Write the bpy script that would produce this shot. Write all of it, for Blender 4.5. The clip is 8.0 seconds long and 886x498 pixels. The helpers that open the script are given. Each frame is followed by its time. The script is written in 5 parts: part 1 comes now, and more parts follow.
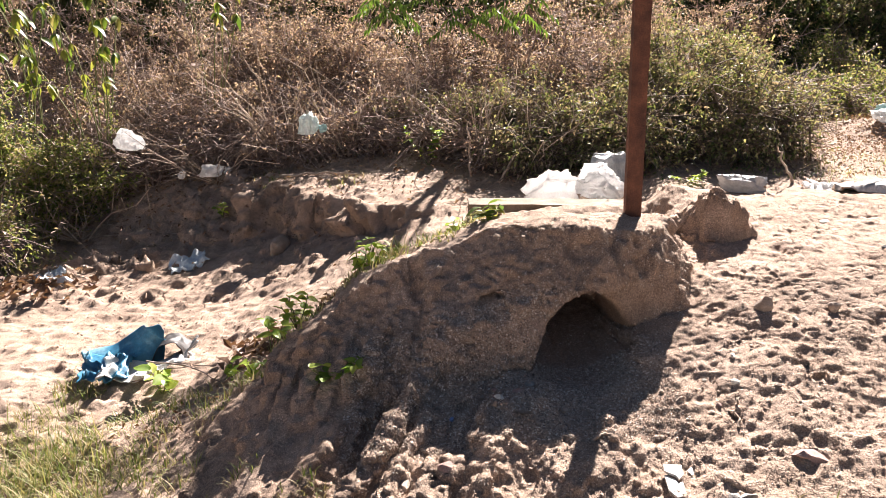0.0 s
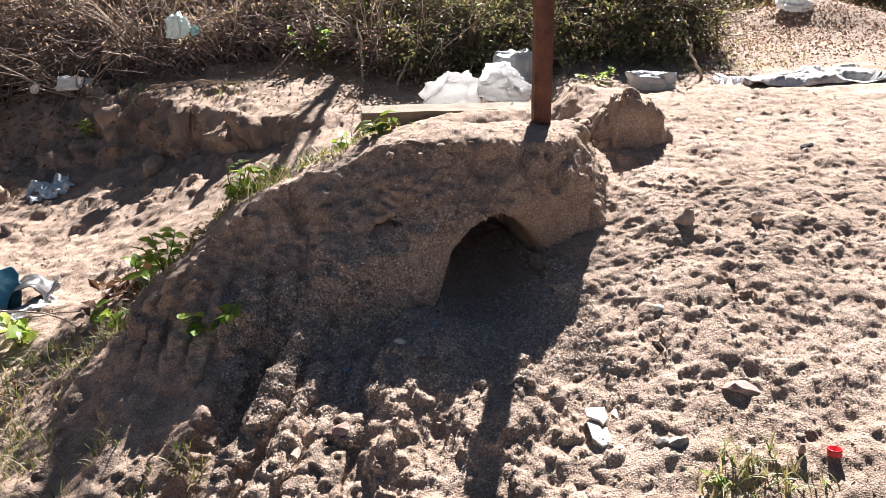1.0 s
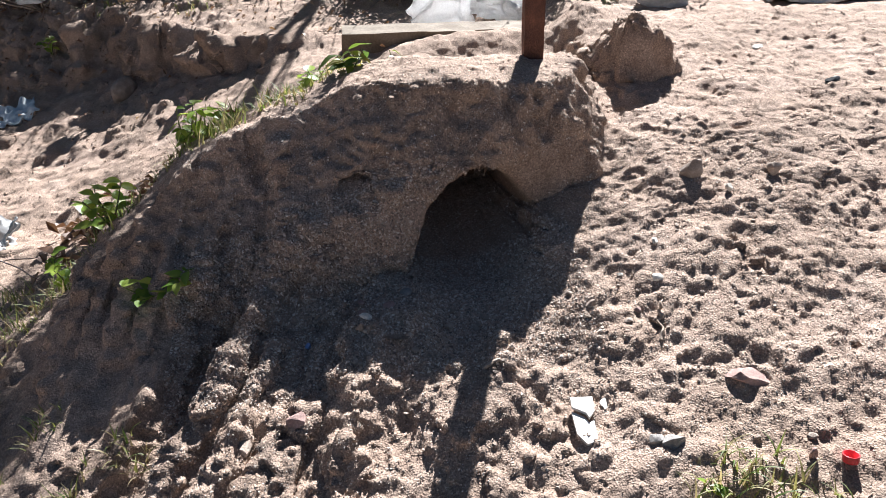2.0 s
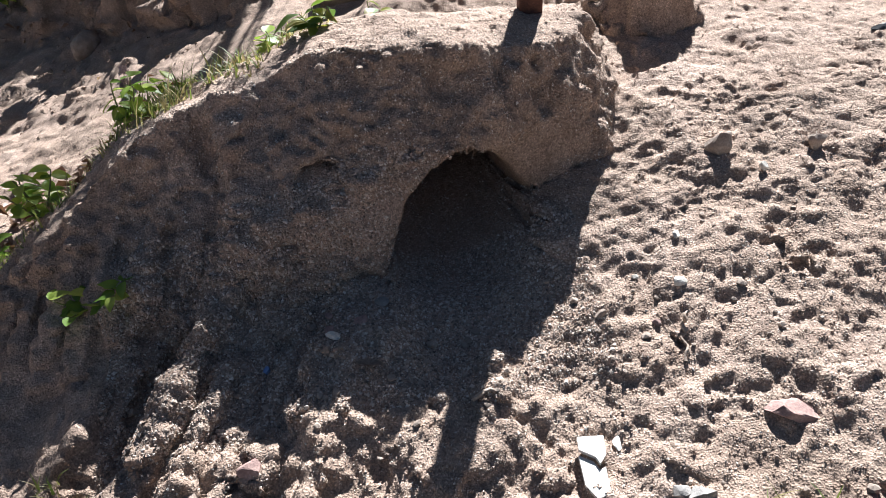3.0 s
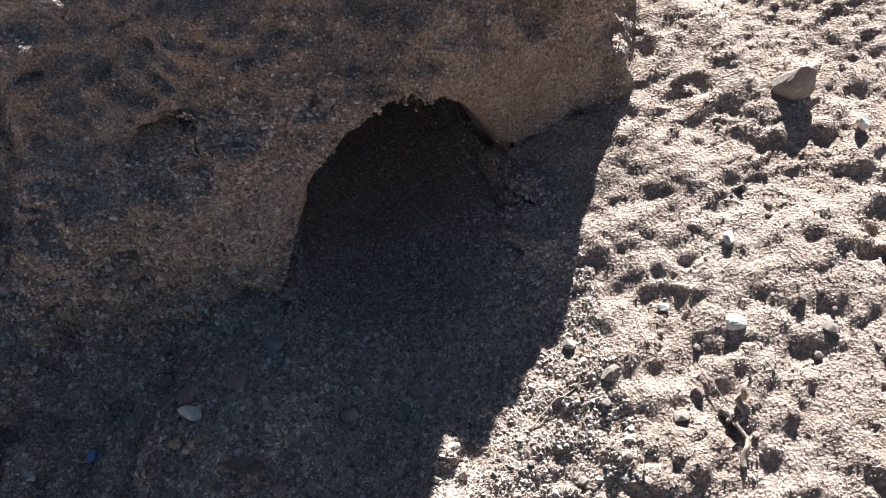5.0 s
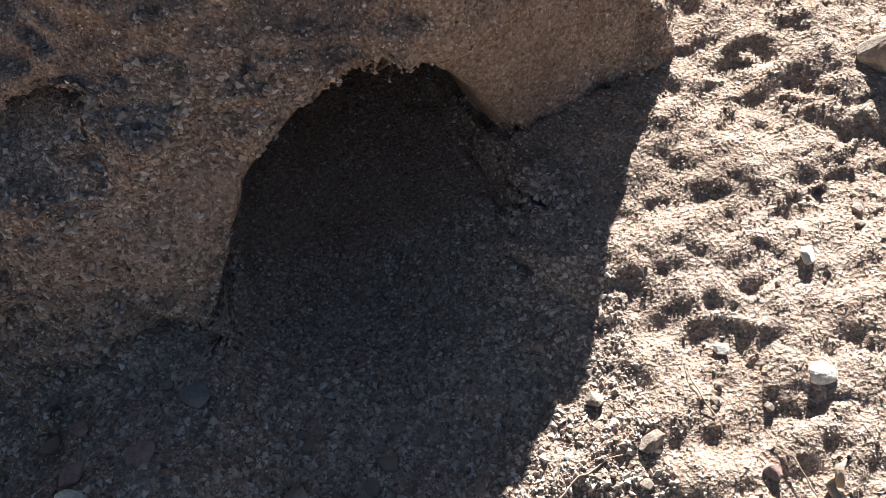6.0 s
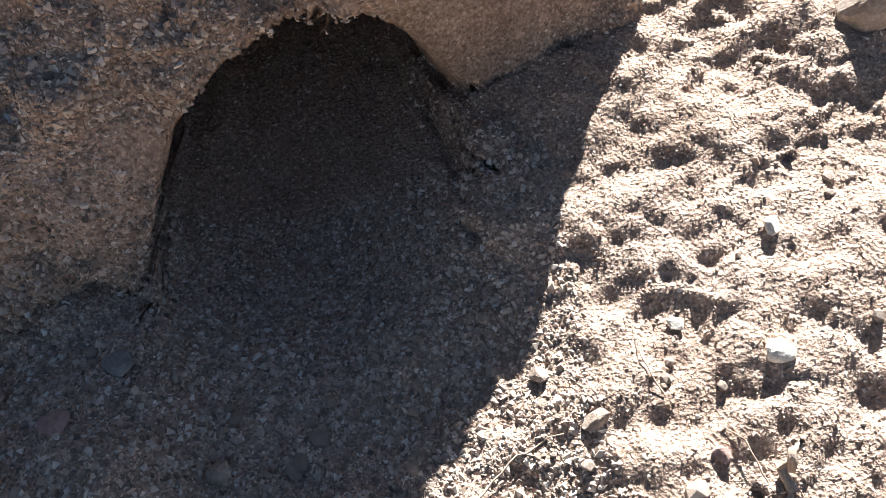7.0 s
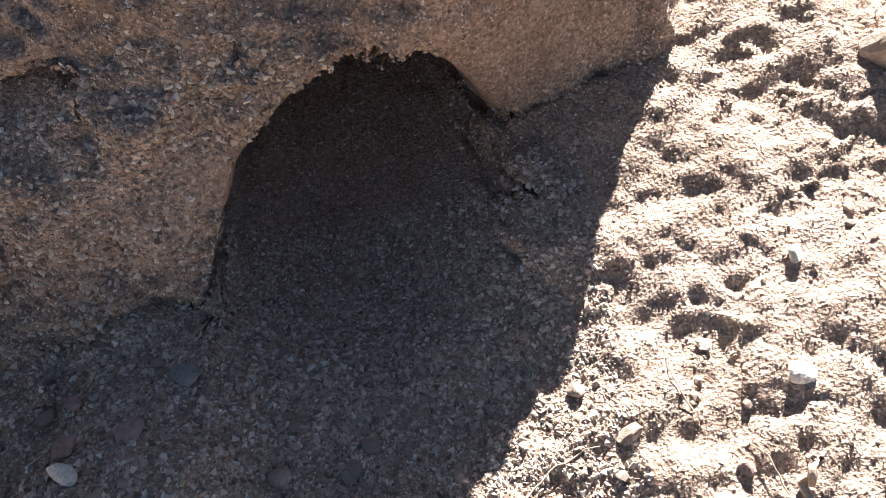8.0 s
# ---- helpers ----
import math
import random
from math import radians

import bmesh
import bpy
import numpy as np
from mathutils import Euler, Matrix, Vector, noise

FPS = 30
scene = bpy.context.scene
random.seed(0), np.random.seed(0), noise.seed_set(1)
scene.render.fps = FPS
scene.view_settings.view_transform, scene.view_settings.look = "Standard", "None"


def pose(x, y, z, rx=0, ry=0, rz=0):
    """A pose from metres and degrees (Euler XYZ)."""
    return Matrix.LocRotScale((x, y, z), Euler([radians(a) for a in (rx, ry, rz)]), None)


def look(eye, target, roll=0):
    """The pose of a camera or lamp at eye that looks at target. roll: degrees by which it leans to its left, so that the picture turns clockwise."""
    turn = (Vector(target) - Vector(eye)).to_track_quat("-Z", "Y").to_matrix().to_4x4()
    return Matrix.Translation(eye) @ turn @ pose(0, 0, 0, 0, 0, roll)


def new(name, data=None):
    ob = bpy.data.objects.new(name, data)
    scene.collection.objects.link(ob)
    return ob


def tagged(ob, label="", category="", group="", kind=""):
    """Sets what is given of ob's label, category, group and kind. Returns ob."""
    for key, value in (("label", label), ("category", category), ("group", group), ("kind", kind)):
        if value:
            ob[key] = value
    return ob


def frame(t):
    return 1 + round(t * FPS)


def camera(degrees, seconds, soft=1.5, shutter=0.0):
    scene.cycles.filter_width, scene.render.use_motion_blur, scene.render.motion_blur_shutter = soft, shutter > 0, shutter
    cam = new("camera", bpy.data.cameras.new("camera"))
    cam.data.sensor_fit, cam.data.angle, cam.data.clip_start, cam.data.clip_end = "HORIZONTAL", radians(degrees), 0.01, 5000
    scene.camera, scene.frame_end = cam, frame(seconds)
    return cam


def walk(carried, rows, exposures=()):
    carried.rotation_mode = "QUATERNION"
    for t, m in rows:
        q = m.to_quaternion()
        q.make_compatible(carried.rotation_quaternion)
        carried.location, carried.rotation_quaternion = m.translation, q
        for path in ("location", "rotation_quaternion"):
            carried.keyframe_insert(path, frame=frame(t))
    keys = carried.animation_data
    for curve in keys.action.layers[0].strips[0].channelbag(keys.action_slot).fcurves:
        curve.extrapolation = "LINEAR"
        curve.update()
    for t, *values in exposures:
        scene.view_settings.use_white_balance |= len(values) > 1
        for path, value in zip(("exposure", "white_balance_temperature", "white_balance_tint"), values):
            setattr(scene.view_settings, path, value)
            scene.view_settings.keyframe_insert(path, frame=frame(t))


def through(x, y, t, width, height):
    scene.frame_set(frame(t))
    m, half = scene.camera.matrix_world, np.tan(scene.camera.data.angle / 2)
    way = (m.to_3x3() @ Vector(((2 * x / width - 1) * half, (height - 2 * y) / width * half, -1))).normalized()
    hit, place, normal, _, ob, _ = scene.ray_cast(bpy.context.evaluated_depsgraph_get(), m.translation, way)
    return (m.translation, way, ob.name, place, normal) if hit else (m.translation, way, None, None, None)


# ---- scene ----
cam = camera(59.3, 8.0, soft=0.6)
PATH = [
    (0, (-0.014, 0.018, 1.267), (-0.004, 1.916, 0.634), 0.5),
    (0.5, (-0.047, 0.166, 1.253), (0.129, 2.038, 0.572), 0.3),
    (1, (0.051, 0.389, 1.208), (0.294, 2.177, 0.344), 0.5),
    (1.5, (0.135, 0.552, 1.229), (0.362, 2.296, 0.278), 0.9),
    (1.7, (0.156, 0.608, 1.225), (0.38, 2.319, 0.214), 0.8),
    (2.8, (0.256, 0.974, 1.177), (0.448, 2.588, 0.011), -0.9),
    (3, (0.285, 1.055, 1.155), (0.475, 2.641, -0.047), -1.0),
    (3.5, (0.381, 1.224, 1.135), (0.527, 2.796, -0.093), -1.1),
    (4, (0.399, 1.388, 1.107), (0.536, 2.895, -0.201), -1.3),
    (4.5, (0.381, 1.592, 1.05), (0.561, 3.026, -0.332), -0.4),
    (4.7, (0.401, 1.651, 1.009), (0.606, 3.021, -0.434), 0.5),
    (5.8, (0.485, 1.953, 0.773), (0.735, 3.217, -0.757), 2.1),
    (6, (0.489, 1.976, 0.742), (0.735, 3.239, -0.789), 2.5),
    (6.5, (0.535, 1.992, 0.71), (0.748, 3.251, -0.829), 2.3),
    (7, (0.571, 1.986, 0.695), (0.783, 3.211, -0.872), 2.4),
    (7.5, (0.536, 1.99, 0.729), (0.741, 3.196, -0.853), 2.7),
    (8, (0.521, 1.99, 0.768), (0.721, 3.183, -0.824), 2.9),
]
walk(cam, [(t, look(eye, target, roll)) for t, eye, target, roll in PATH],
     exposures=[(0.0, 2.2, 6650, 17), (0.8, 2.02, 6300, 14), (1.5, 1.86, 5900, 11), (3.0, 1.74, 5700, 9), (4.5, 1.82, 5400, 5), (6.0, 1.95, 6050, 8), (7.0, 2.38, 6050, 9), (8.0, 2.62, 6300, 12)])

# ---- world, sun ----
SUN_TO = Vector((0.31, 0.95, 0.70)).normalized()
world = bpy.data.worlds.new("sky")
scene.world = world
world.use_nodes = True
_wn = world.node_tree.nodes
_sky = _wn.new("ShaderNodeTexSky")
_sky.sky_type, _sky.sun_disc = "NISHITA", False
_sky.sun_elevation, _sky.sun_rotation = math.asin(SUN_TO.z), math.atan2(SUN_TO.x, SUN_TO.y)
world.node_tree.links.new(_sky.outputs[0], _wn["Background"].inputs[0])
_wn["Background"].inputs[1].default_value = 0.0145
_sun = new("sun", bpy.data.lights.new("sun", "SUN"))
_sun.data.energy, _sun.data.angle, _sun.data.color = 5.0, radians(0.53), (1.0, 0.94, 0.86)
_sun.matrix_world = look(SUN_TO * 30, (0, 0, 0))


# ---- noise and mesh helpers ----
def lattice(ix, iy, iz, seed):
    """A random number from 0 to 1 for each cell of a lattice."""
    n = (ix * 374761393 + iy * 668265263 + iz * 2147483647 + seed * 974634721) & 0xFFFFFFFF
    n = ((n ^ (n >> 13)) * 1274126177) & 0xFFFFFFFF
    n = ((n ^ (n >> 16)) * 2246822519) & 0xFFFFFFFF
    return ((n ^ (n >> 15)) & 0xFFFFFF) / float(0xFFFFFF)


def vnoise(x, y, z=0.0, seed=0):
    """Smooth value noise from -1 to 1."""
    x, y, z = np.broadcast_arrays(np.asarray(x, float), y, z)
    fx, fy, fz = np.floor(x), np.floor(y), np.floor(z)
    ix, iy, iz = fx.astype(np.int64), fy.astype(np.int64), fz.astype(np.int64)
    u, v, w = x - fx, y - fy, z - fz
    u, v, w = (a * a * a * (a * (a * 6 - 15) + 10) for a in (u, v, w))
    out = 0
    for a in (0, 1):
        for b in (0, 1):
            for c in (0, 1):
                out = out + (u if a else 1 - u) * (v if b else 1 - v) * (w if c else 1 - w) * lattice(ix + a, iy + b, iz + c, seed)
    return out * 2 - 1


def fbm(x, y, z=0.0, octaves=4, seed=0, gain=0.5):
    total, amp, k = 0, 1.0, 1.0
    for o in range(octaves):
        total = total + amp * vnoise(np.asarray(x) * k + 17.3 * o, np.asarray(y) * k + 5.1 * o, np.asarray(z) * k + 9.7 * o, seed + o)
        amp, k = amp * gain, k * 2.03
    return total


def cells(x, y, z=0.0, seed=0):
    """Cellular noise: the distance to the nearest of scattered points, and that point's own random number."""
    x, y, z = np.broadcast_arrays(np.asarray(x, float), y, z)
    flat = not np.any(z)
    ix, iy, iz = (np.floor(a).astype(np.int64) for a in (x, y, z))
    best, who = np.full(x.shape, 9.0), np.zeros(x.shape)
    for a in (-1, 0, 1):
        for b in (-1, 0, 1):
            for c in ((0,) if flat else (-1, 0, 1)):
                jx, jy, jz = ix + a, iy + b, iz + c
                d = (jx + lattice(jx, jy, jz, seed) - x) ** 2 + (jy + lattice(jx, jy, jz, seed + 1) - y) ** 2
                if not flat:
                    d = d + (jz + lattice(jx, jy, jz, seed + 2) - z) ** 2
                closer = d < best
                best, who = np.where(closer, d, best), np.where(closer, lattice(jx, jy, jz, seed + 3), who)
    return np.sqrt(best), who


def ease(a, b, x):
    t = np.clip((np.asarray(x, float) - a) / (b - a), 0, 1)
    return t * t * (3 - 2 * t)


def soft_steps(x, at, values, width=0.05):
    """Values along x, with rounded corners."""
    return sum(np.interp(np.asarray(x) + d * width, at, values) for d in (-1.5, -0.75, 0, 0.75, 1.5)) / 5


def mesh_of(name, verts, faces, smooth=True):
    """A mesh from arrays; faces all with the same number of corners."""
    verts, faces = np.asarray(verts, np.float32), np.asarray(faces, np.int32)
    me, k = bpy.data.meshes.new(name), faces.shape[1]
    me.vertices.add(len(verts))
    me.vertices.foreach_set("co", verts.ravel())
    me.loops.add(faces.size)
    me.loops.foreach_set("vertex_index", faces.ravel())
    me.polygons.add(len(faces))
    me.polygons.foreach_set("loop_start", np.arange(0, faces.size, k, dtype=np.int32))
    me.polygons.foreach_set("use_smooth", np.full(len(faces), smooth))
    me.update(calc_edges=True)
    me.validate()
    return me


def put_mesh(name, me, material, parent=None, at=None, label=""):
    ob = new(name, me)
    if material and not me.materials:
        me.materials.append(material)
    if parent is not None:
        ob.parent = parent
    if at is not None:
        ob.matrix_local = at
    if label:
        ob["label"] = label
    return ob


def part(name, bm, material, parent=None, label="", at=None, smooth=True):
    me = bpy.data.meshes.new(name)
    for f in bm.faces:
        f.smooth = smooth
    bm.to_mesh(me)
    bm.free()
    return put_mesh(name, me, material, parent, at, label)


def thing(name, place, label, category, group="", turn=0.0):
    ob = new(name)
    ob.matrix_world = pose(*place, 0, 0, turn)
    return tagged(ob, label, category, group)


def tubes(paths, sides=4):
    """Tapered tubes along lists of (x, y, z, radius)."""
    verts, faces, base = [], [], 0
    ring = np.arange(sides) * 2 * np.pi / sides
    for path in paths:
        p = np.asarray(path, float)
        d = np.gradient(p[:, :3], axis=0)
        d /= np.linalg.norm(d, axis=1, keepdims=True) + 1e-9
        ref = np.where(np.abs(d[:, 2:3]) > 0.9, [[1.0, 0, 0]], [[0, 0, 1.0]])
        a = np.cross(d, ref)
        a /= np.linalg.norm(a, axis=1, keepdims=True) + 1e-9
        b = np.cross(d, a)
        v = p[:, None, :3] + p[:, None, 3:4] * (np.cos(ring)[None, :, None] * a[:, None] + np.sin(ring)[None, :, None] * b[:, None])
        verts.append(v.reshape(-1, 3))
        for i in range(len(p) - 1):
            for j in range(sides):
                k = (j + 1) % sides
                faces.append((base + i * sides + j, base + i * sides + k, base + (i + 1) * sides + k, base + (i + 1) * sides + j))
        base += len(p) * sides
    return np.concatenate(verts), np.array(faces)


def blades(places, ways, length, width, fold=0.25, droop=0.3, rng=None):
    """Many small pointed leaves in one mesh, each folded along its rib."""
    n = len(places)
    ways = ways / (np.linalg.norm(ways, axis=1, keepdims=True) + 1e-9)
    side = np.cross(ways, rng.normal(size=(n, 3)) * 0.5 + (0, 0, 1.0))
    side /= np.linalg.norm(side, axis=1, keepdims=True) + 1e-9
    up = np.cross(side, ways)
    ln, wd = (np.broadcast_to(np.asarray(a, float), n)[:, None] for a in (length, width))
    tip = places + ways * ln - np.array([0, 0, 1.0]) * ln * droop
    left = places + ways * ln * 0.42 + side * wd * 0.5 + up * wd * fold
    right = places + ways * ln * 0.42 - side * wd * 0.5 + up * wd * fold
    v = np.stack([places, left, tip, right], 1).reshape(-1, 3)
    return v, np.arange(n * 4).reshape(-1, 4)


# ---- materials ----
def shader(name):
    m = bpy.data.materials.new(name)
    m.use_nodes = True
    return m, m.node_tree.nodes, m.node_tree.links, m.node_tree.nodes["Principled BSDF"]


def ramp_of(nodes, links, fac, stops):
    r = nodes.new("ShaderNodeValToRGB")
    while len(r.color_ramp.elements) < len(stops):
        r.color_ramp.elements.new(0.5)
    for e, (p, c) in zip(r.color_ramp.elements, stops):
        e.position, e.color = p, (*c, 1)
    links.new(fac, r.inputs[0])
    return r.outputs[0]


def noise_of(nodes, links, vec, scale, detail=4.0, rough=0.55):
    n = nodes.new("ShaderNodeTexNoise")
    n.inputs["Scale"].default_value, n.inputs["Detail"].default_value, n.inputs["Roughness"].default_value = scale, detail, rough
    links.new(vec, n.inputs["Vector"])
    return n.outputs[0]


def blend(nodes, links, a, b, fac, kind="MIX"):
    m = nodes.new("ShaderNodeMix")
    m.data_type, m.blend_type = "RGBA", kind
    for value, socket in ((fac, m.inputs[0]), (a, m.inputs[6]), (b, m.inputs[7])):
        if isinstance(value, (int, float)):
            socket.default_value = value
        elif isinstance(value, tuple):
            socket.default_value = (*value, 1)
        else:
            links.new(value, socket)
    return m.outputs[2]


def rough_surface(name, dark, mid, light, size, roughness=0.9, bump=0.3, depth=0.004, island=0.0, each=0.0, metal=0.0, world_space=False):
    """A mottled surface: size is the width of its patches in metres; grain is a tenth of that."""
    m, nodes, links, bsdf = shader(name)
    if world_space:
        vec = nodes.new("ShaderNodeNewGeometry").outputs["Position"]
    else:
        vec = nodes.new("ShaderNodeTexCoord").outputs["Object"]
    big = noise_of(nodes, links, vec, 1 / size, 5)
    fine = noise_of(nodes, links, vec, 12 / size, 3, 0.7)
    col = ramp_of(nodes, links, big, ((0.3, dark), (0.5, mid), (0.7, light)))
    col = blend(nodes, links, col, ramp_of(nodes, links, fine, ((0.3, (0.55, 0.55, 0.55)), (0.7, (1.25, 1.25, 1.25)))), 0.7, "MULTIPLY")
    if island or each:
        source = nodes.new("ShaderNodeNewGeometry").outputs["Random Per Island"] if island else nodes.new("ShaderNodeObjectInfo").outputs["Random"]
        amount = island or each
        col = blend(nodes, links, col, ramp_of(nodes, links, source, ((0.0, (1 - amount,) * 3), (1.0, (1 + amount,) * 3))), 1.0, "MULTIPLY")
    links.new(col, bsdf.inputs["Base Color"])
    bsdf.inputs["Roughness"].default_value, bsdf.inputs["Metallic"].default_value = roughness, metal
    b = nodes.new("ShaderNodeBump")
    b.inputs["Strength"].default_value, b.inputs["Distance"].default_value = bump, depth
    links.new(fine, b.inputs["Height"])
    links.new(b.outputs[0], bsdf.inputs["Normal"])
    return m


def leaf_surface(name, shades, through=0.35, roughness=0.55):
    """Leaves that let light through, each of its own shade."""
    m, nodes, links, bsdf = shader(name)
    pick = nodes.new("ShaderNodeNewGeometry").outputs["Random Per Island"]
    col = ramp_of(nodes, links, pick, tuple((i / max(1, len(shades) - 1), c) for i, c in enumerate(shades)))
    vec = nodes.new("ShaderNodeTexCoord").outputs["Object"]
    vein = noise_of(nodes, links, vec, 60, 3)
    col = blend(nodes, links, col, ramp_of(nodes, links, vein, ((0.3, (0.7, 0.7, 0.7)), (0.7, (1.2, 1.2, 1.2)))), 0.6, "MULTIPLY")
    links.new(col, bsdf.inputs["Base Color"])
    bsdf.inputs["Roughness"].default_value = roughness
    tr = nodes.new("ShaderNodeBsdfTranslucent")
    links.new(blend(nodes, links, col, (1.15, 1.1, 0.8), 1.0, "MULTIPLY"), tr.inputs[0])
    mix = nodes.new("ShaderNodeMixShader")
    mix.inputs[0].default_value = through
    links.new(bsdf.outputs[0], mix.inputs[1])
    links.new(tr.outputs[0], mix.inputs[2])
    links.new(mix.outputs[0], nodes["Material Output"].inputs[0])
    return m


def soil_surface():
    m, nodes, links, bsdf = shader("sandy_soil")
    vec = nodes.new("ShaderNodeNewGeometry").outputs["Position"]
    big = noise_of(nodes, links, vec, 2.2, 5, 0.6)
    mid = noise_of(nodes, links, vec, 14, 4, 0.6)
    grain = noise_of(nodes, links, vec, 210, 2, 0.7)
    col = ramp_of(nodes, links, big, ((0.32, (0.315, 0.24, 0.188)), (0.52, (0.385, 0.292, 0.23)), (0.7, (0.45, 0.35, 0.288))))
    dust = noise_of(nodes, links, vec, 6, 4, 0.6)
    col = blend(nodes, links, col, (0.275, 0.215, 0.175), ramp_of(nodes, links, dust, ((0.46, (0, 0, 0)), (0.68, (0.42, 0.42, 0.42)))))
    col = blend(nodes, links, col, ramp_of(nodes, links, mid, ((0.3, (0.78, 0.74, 0.72)), (0.65, (1.1, 1.1, 1.1)))), 0.8, "MULTIPLY")
    col = blend(nodes, links, col, ramp_of(nodes, links, grain, ((0.34, (0.5, 0.47, 0.45)), (0.48, (0.97, 0.97, 0.97)), (0.66, (1.45, 1.43, 1.4)))), 0.55, "MULTIPLY")
    cell = nodes.new("ShaderNodeTexVoronoi")
    cell.inputs["Scale"].default_value = 190
    links.new(vec, cell.inputs["Vector"])
    tone = nodes.new("ShaderNodeSeparateColor")
    links.new(cell.outputs["Color"], tone.inputs[0])
    col = blend(nodes, links, col, ramp_of(nodes, links, tone.outputs[0], ((0.0, (0.5, 0.48, 0.47)), (0.5, (1, 1, 1)), (0.95, (1.45, 1.42, 1.38)))), 0.4, "MULTIPLY")
    speck = nodes.new("ShaderNodeTexVoronoi")
    speck.inputs["Scale"].default_value = 330
    links.new(vec, speck.inputs["Vector"])
    speck_tone = nodes.new("ShaderNodeSeparateColor")
    links.new(speck.outputs["Color"], speck_tone.inputs[0])
    col = blend(nodes, links, col, ramp_of(nodes, links, speck_tone.outputs[1], ((0.0, (0.42, 0.40, 0.39)), (0.22, (0.85, 0.85, 0.85)), (0.8, (1.05, 1.05, 1.05)), (0.97, (1.75, 1.75, 1.75)))), 0.6, "MULTIPLY")
    links.new(col, bsdf.inputs["Base Color"])
    bsdf.inputs["Roughness"].default_value = 0.95
    bsdf.inputs["Specular IOR Level"].default_value = 0.2
    last = None
    for height, strength, dist in ((mid, 0.5, 0.02), (cell.outputs["Distance"], 0.5, 0.004), (grain, 0.8, 0.005)):
        b = nodes.new("ShaderNodeBump")
        b.inputs["Strength"].default_value, b.inputs["Distance"].default_value = strength, dist
        links.new(height, b.inputs["Height"])
        if last:
            links.new(last, b.inputs["Normal"])
        last = b.outputs[0]
    links.new(last, bsdf.inputs["Normal"])
    return m


SOIL = soil_surface()
GRIT = leaf_surface("grit", ((0.2, 0.16, 0.135), (0.33, 0.26, 0.205), (0.44, 0.35, 0.28), (0.58, 0.49, 0.41), (0.8, 0.75, 0.68)), 0.0, 0.9)
STONE = rough_surface("pale_stone", (0.27, 0.21, 0.165), (0.36, 0.285, 0.23), (0.46, 0.385, 0.32), 0.05, 0.85, 0.5, each=0.2)
RED_STONE = rough_surface("reddish_stone", (0.27, 0.17, 0.15), (0.37, 0.24, 0.205), (0.47, 0.33, 0.285), 0.06, 0.8, 0.5)
WHITE_STONE = rough_surface("white_stone", (0.6, 0.55, 0.48), (0.72, 0.68, 0.6), (0.8, 0.77, 0.7), 0.05, 0.8, 0.4)
RUST = rough_surface("rusted_steel", (0.06, 0.028, 0.02), (0.12, 0.05, 0.032), (0.2, 0.085, 0.05), 0.07, 0.85, 0.9, 0.004)
CONCRETE = rough_surface("weathered_concrete", (0.15, 0.115, 0.08), (0.2, 0.16, 0.115), (0.26, 0.215, 0.165), 0.12, 0.9, 0.5)


# ---- ground: one sheet with the mound, its dug face, the hollow, the gully and its bank ----
def front_ground(x, y):
    """The slope in front of the mound and to its right, which dips towards the hollow."""
    across = soft_steps(x, [-6, -3, -1.5, -1.0, -0.5, -0.2, 0.0, 0.2, 0.45, 0.65, 0.8, 1.0, 1.15, 1.5, 4, 9],
                        [-0.9, -0.9, -0.70, -0.46, -0.24, -0.14, -0.11, -0.07, -0.085, -0.045, -0.015, 0.03, 0.06, 0.07, 0.07, 0.1], 0.05)
    along = soft_steps(y, [-6, 0, 1, 1.7, 2.35, 2.95, 3.4, 4.1, 4.8, 7, 10, 40], [-0.5, -0.4, -0.27, -0.12, 0, 0.125, 0.14, 0.1, 0.0, 0.0, 0.1, 0.5], 0.08)
    return across + along * (0.35 + 0.65 * ease(-1.4, -0.5, x))


CREST = ([-6, -3, -1.8, -1.4, -1.0, -0.757, -0.54, -0.36, -0.185, 0.0, 0.12, 0.2, 0.3, 0.5, 0.8, 0.95, 1.2], [-0.9, -0.9, -0.82, -0.72, -0.50, -0.25, -0.02, 0.12, 0.225, 0.305, 0.355, 0.387, 0.408, 0.428, 0.395, 0.375, 0.35])
CREST_Y = ([-6, -1.0, -0.757, -0.54, -0.185, 0.12, 0.3, 0.5, 0.8, 0.95, 1.2], [2.6, 2.70, 2.78, 2.76, 2.89, 2.93, 2.86, 2.81, 2.89, 2.94, 3.0])
FOOT_Y = ([-6, -1.0, -0.5, -0.2, 0.0, 0.2, 0.33, 0.5, 0.8, 0.95, 1.2], [2.2, 2.3, 2.43, 2.46, 2.47, 2.525, 2.57, 2.65, 2.755, 2.79, 2.85])


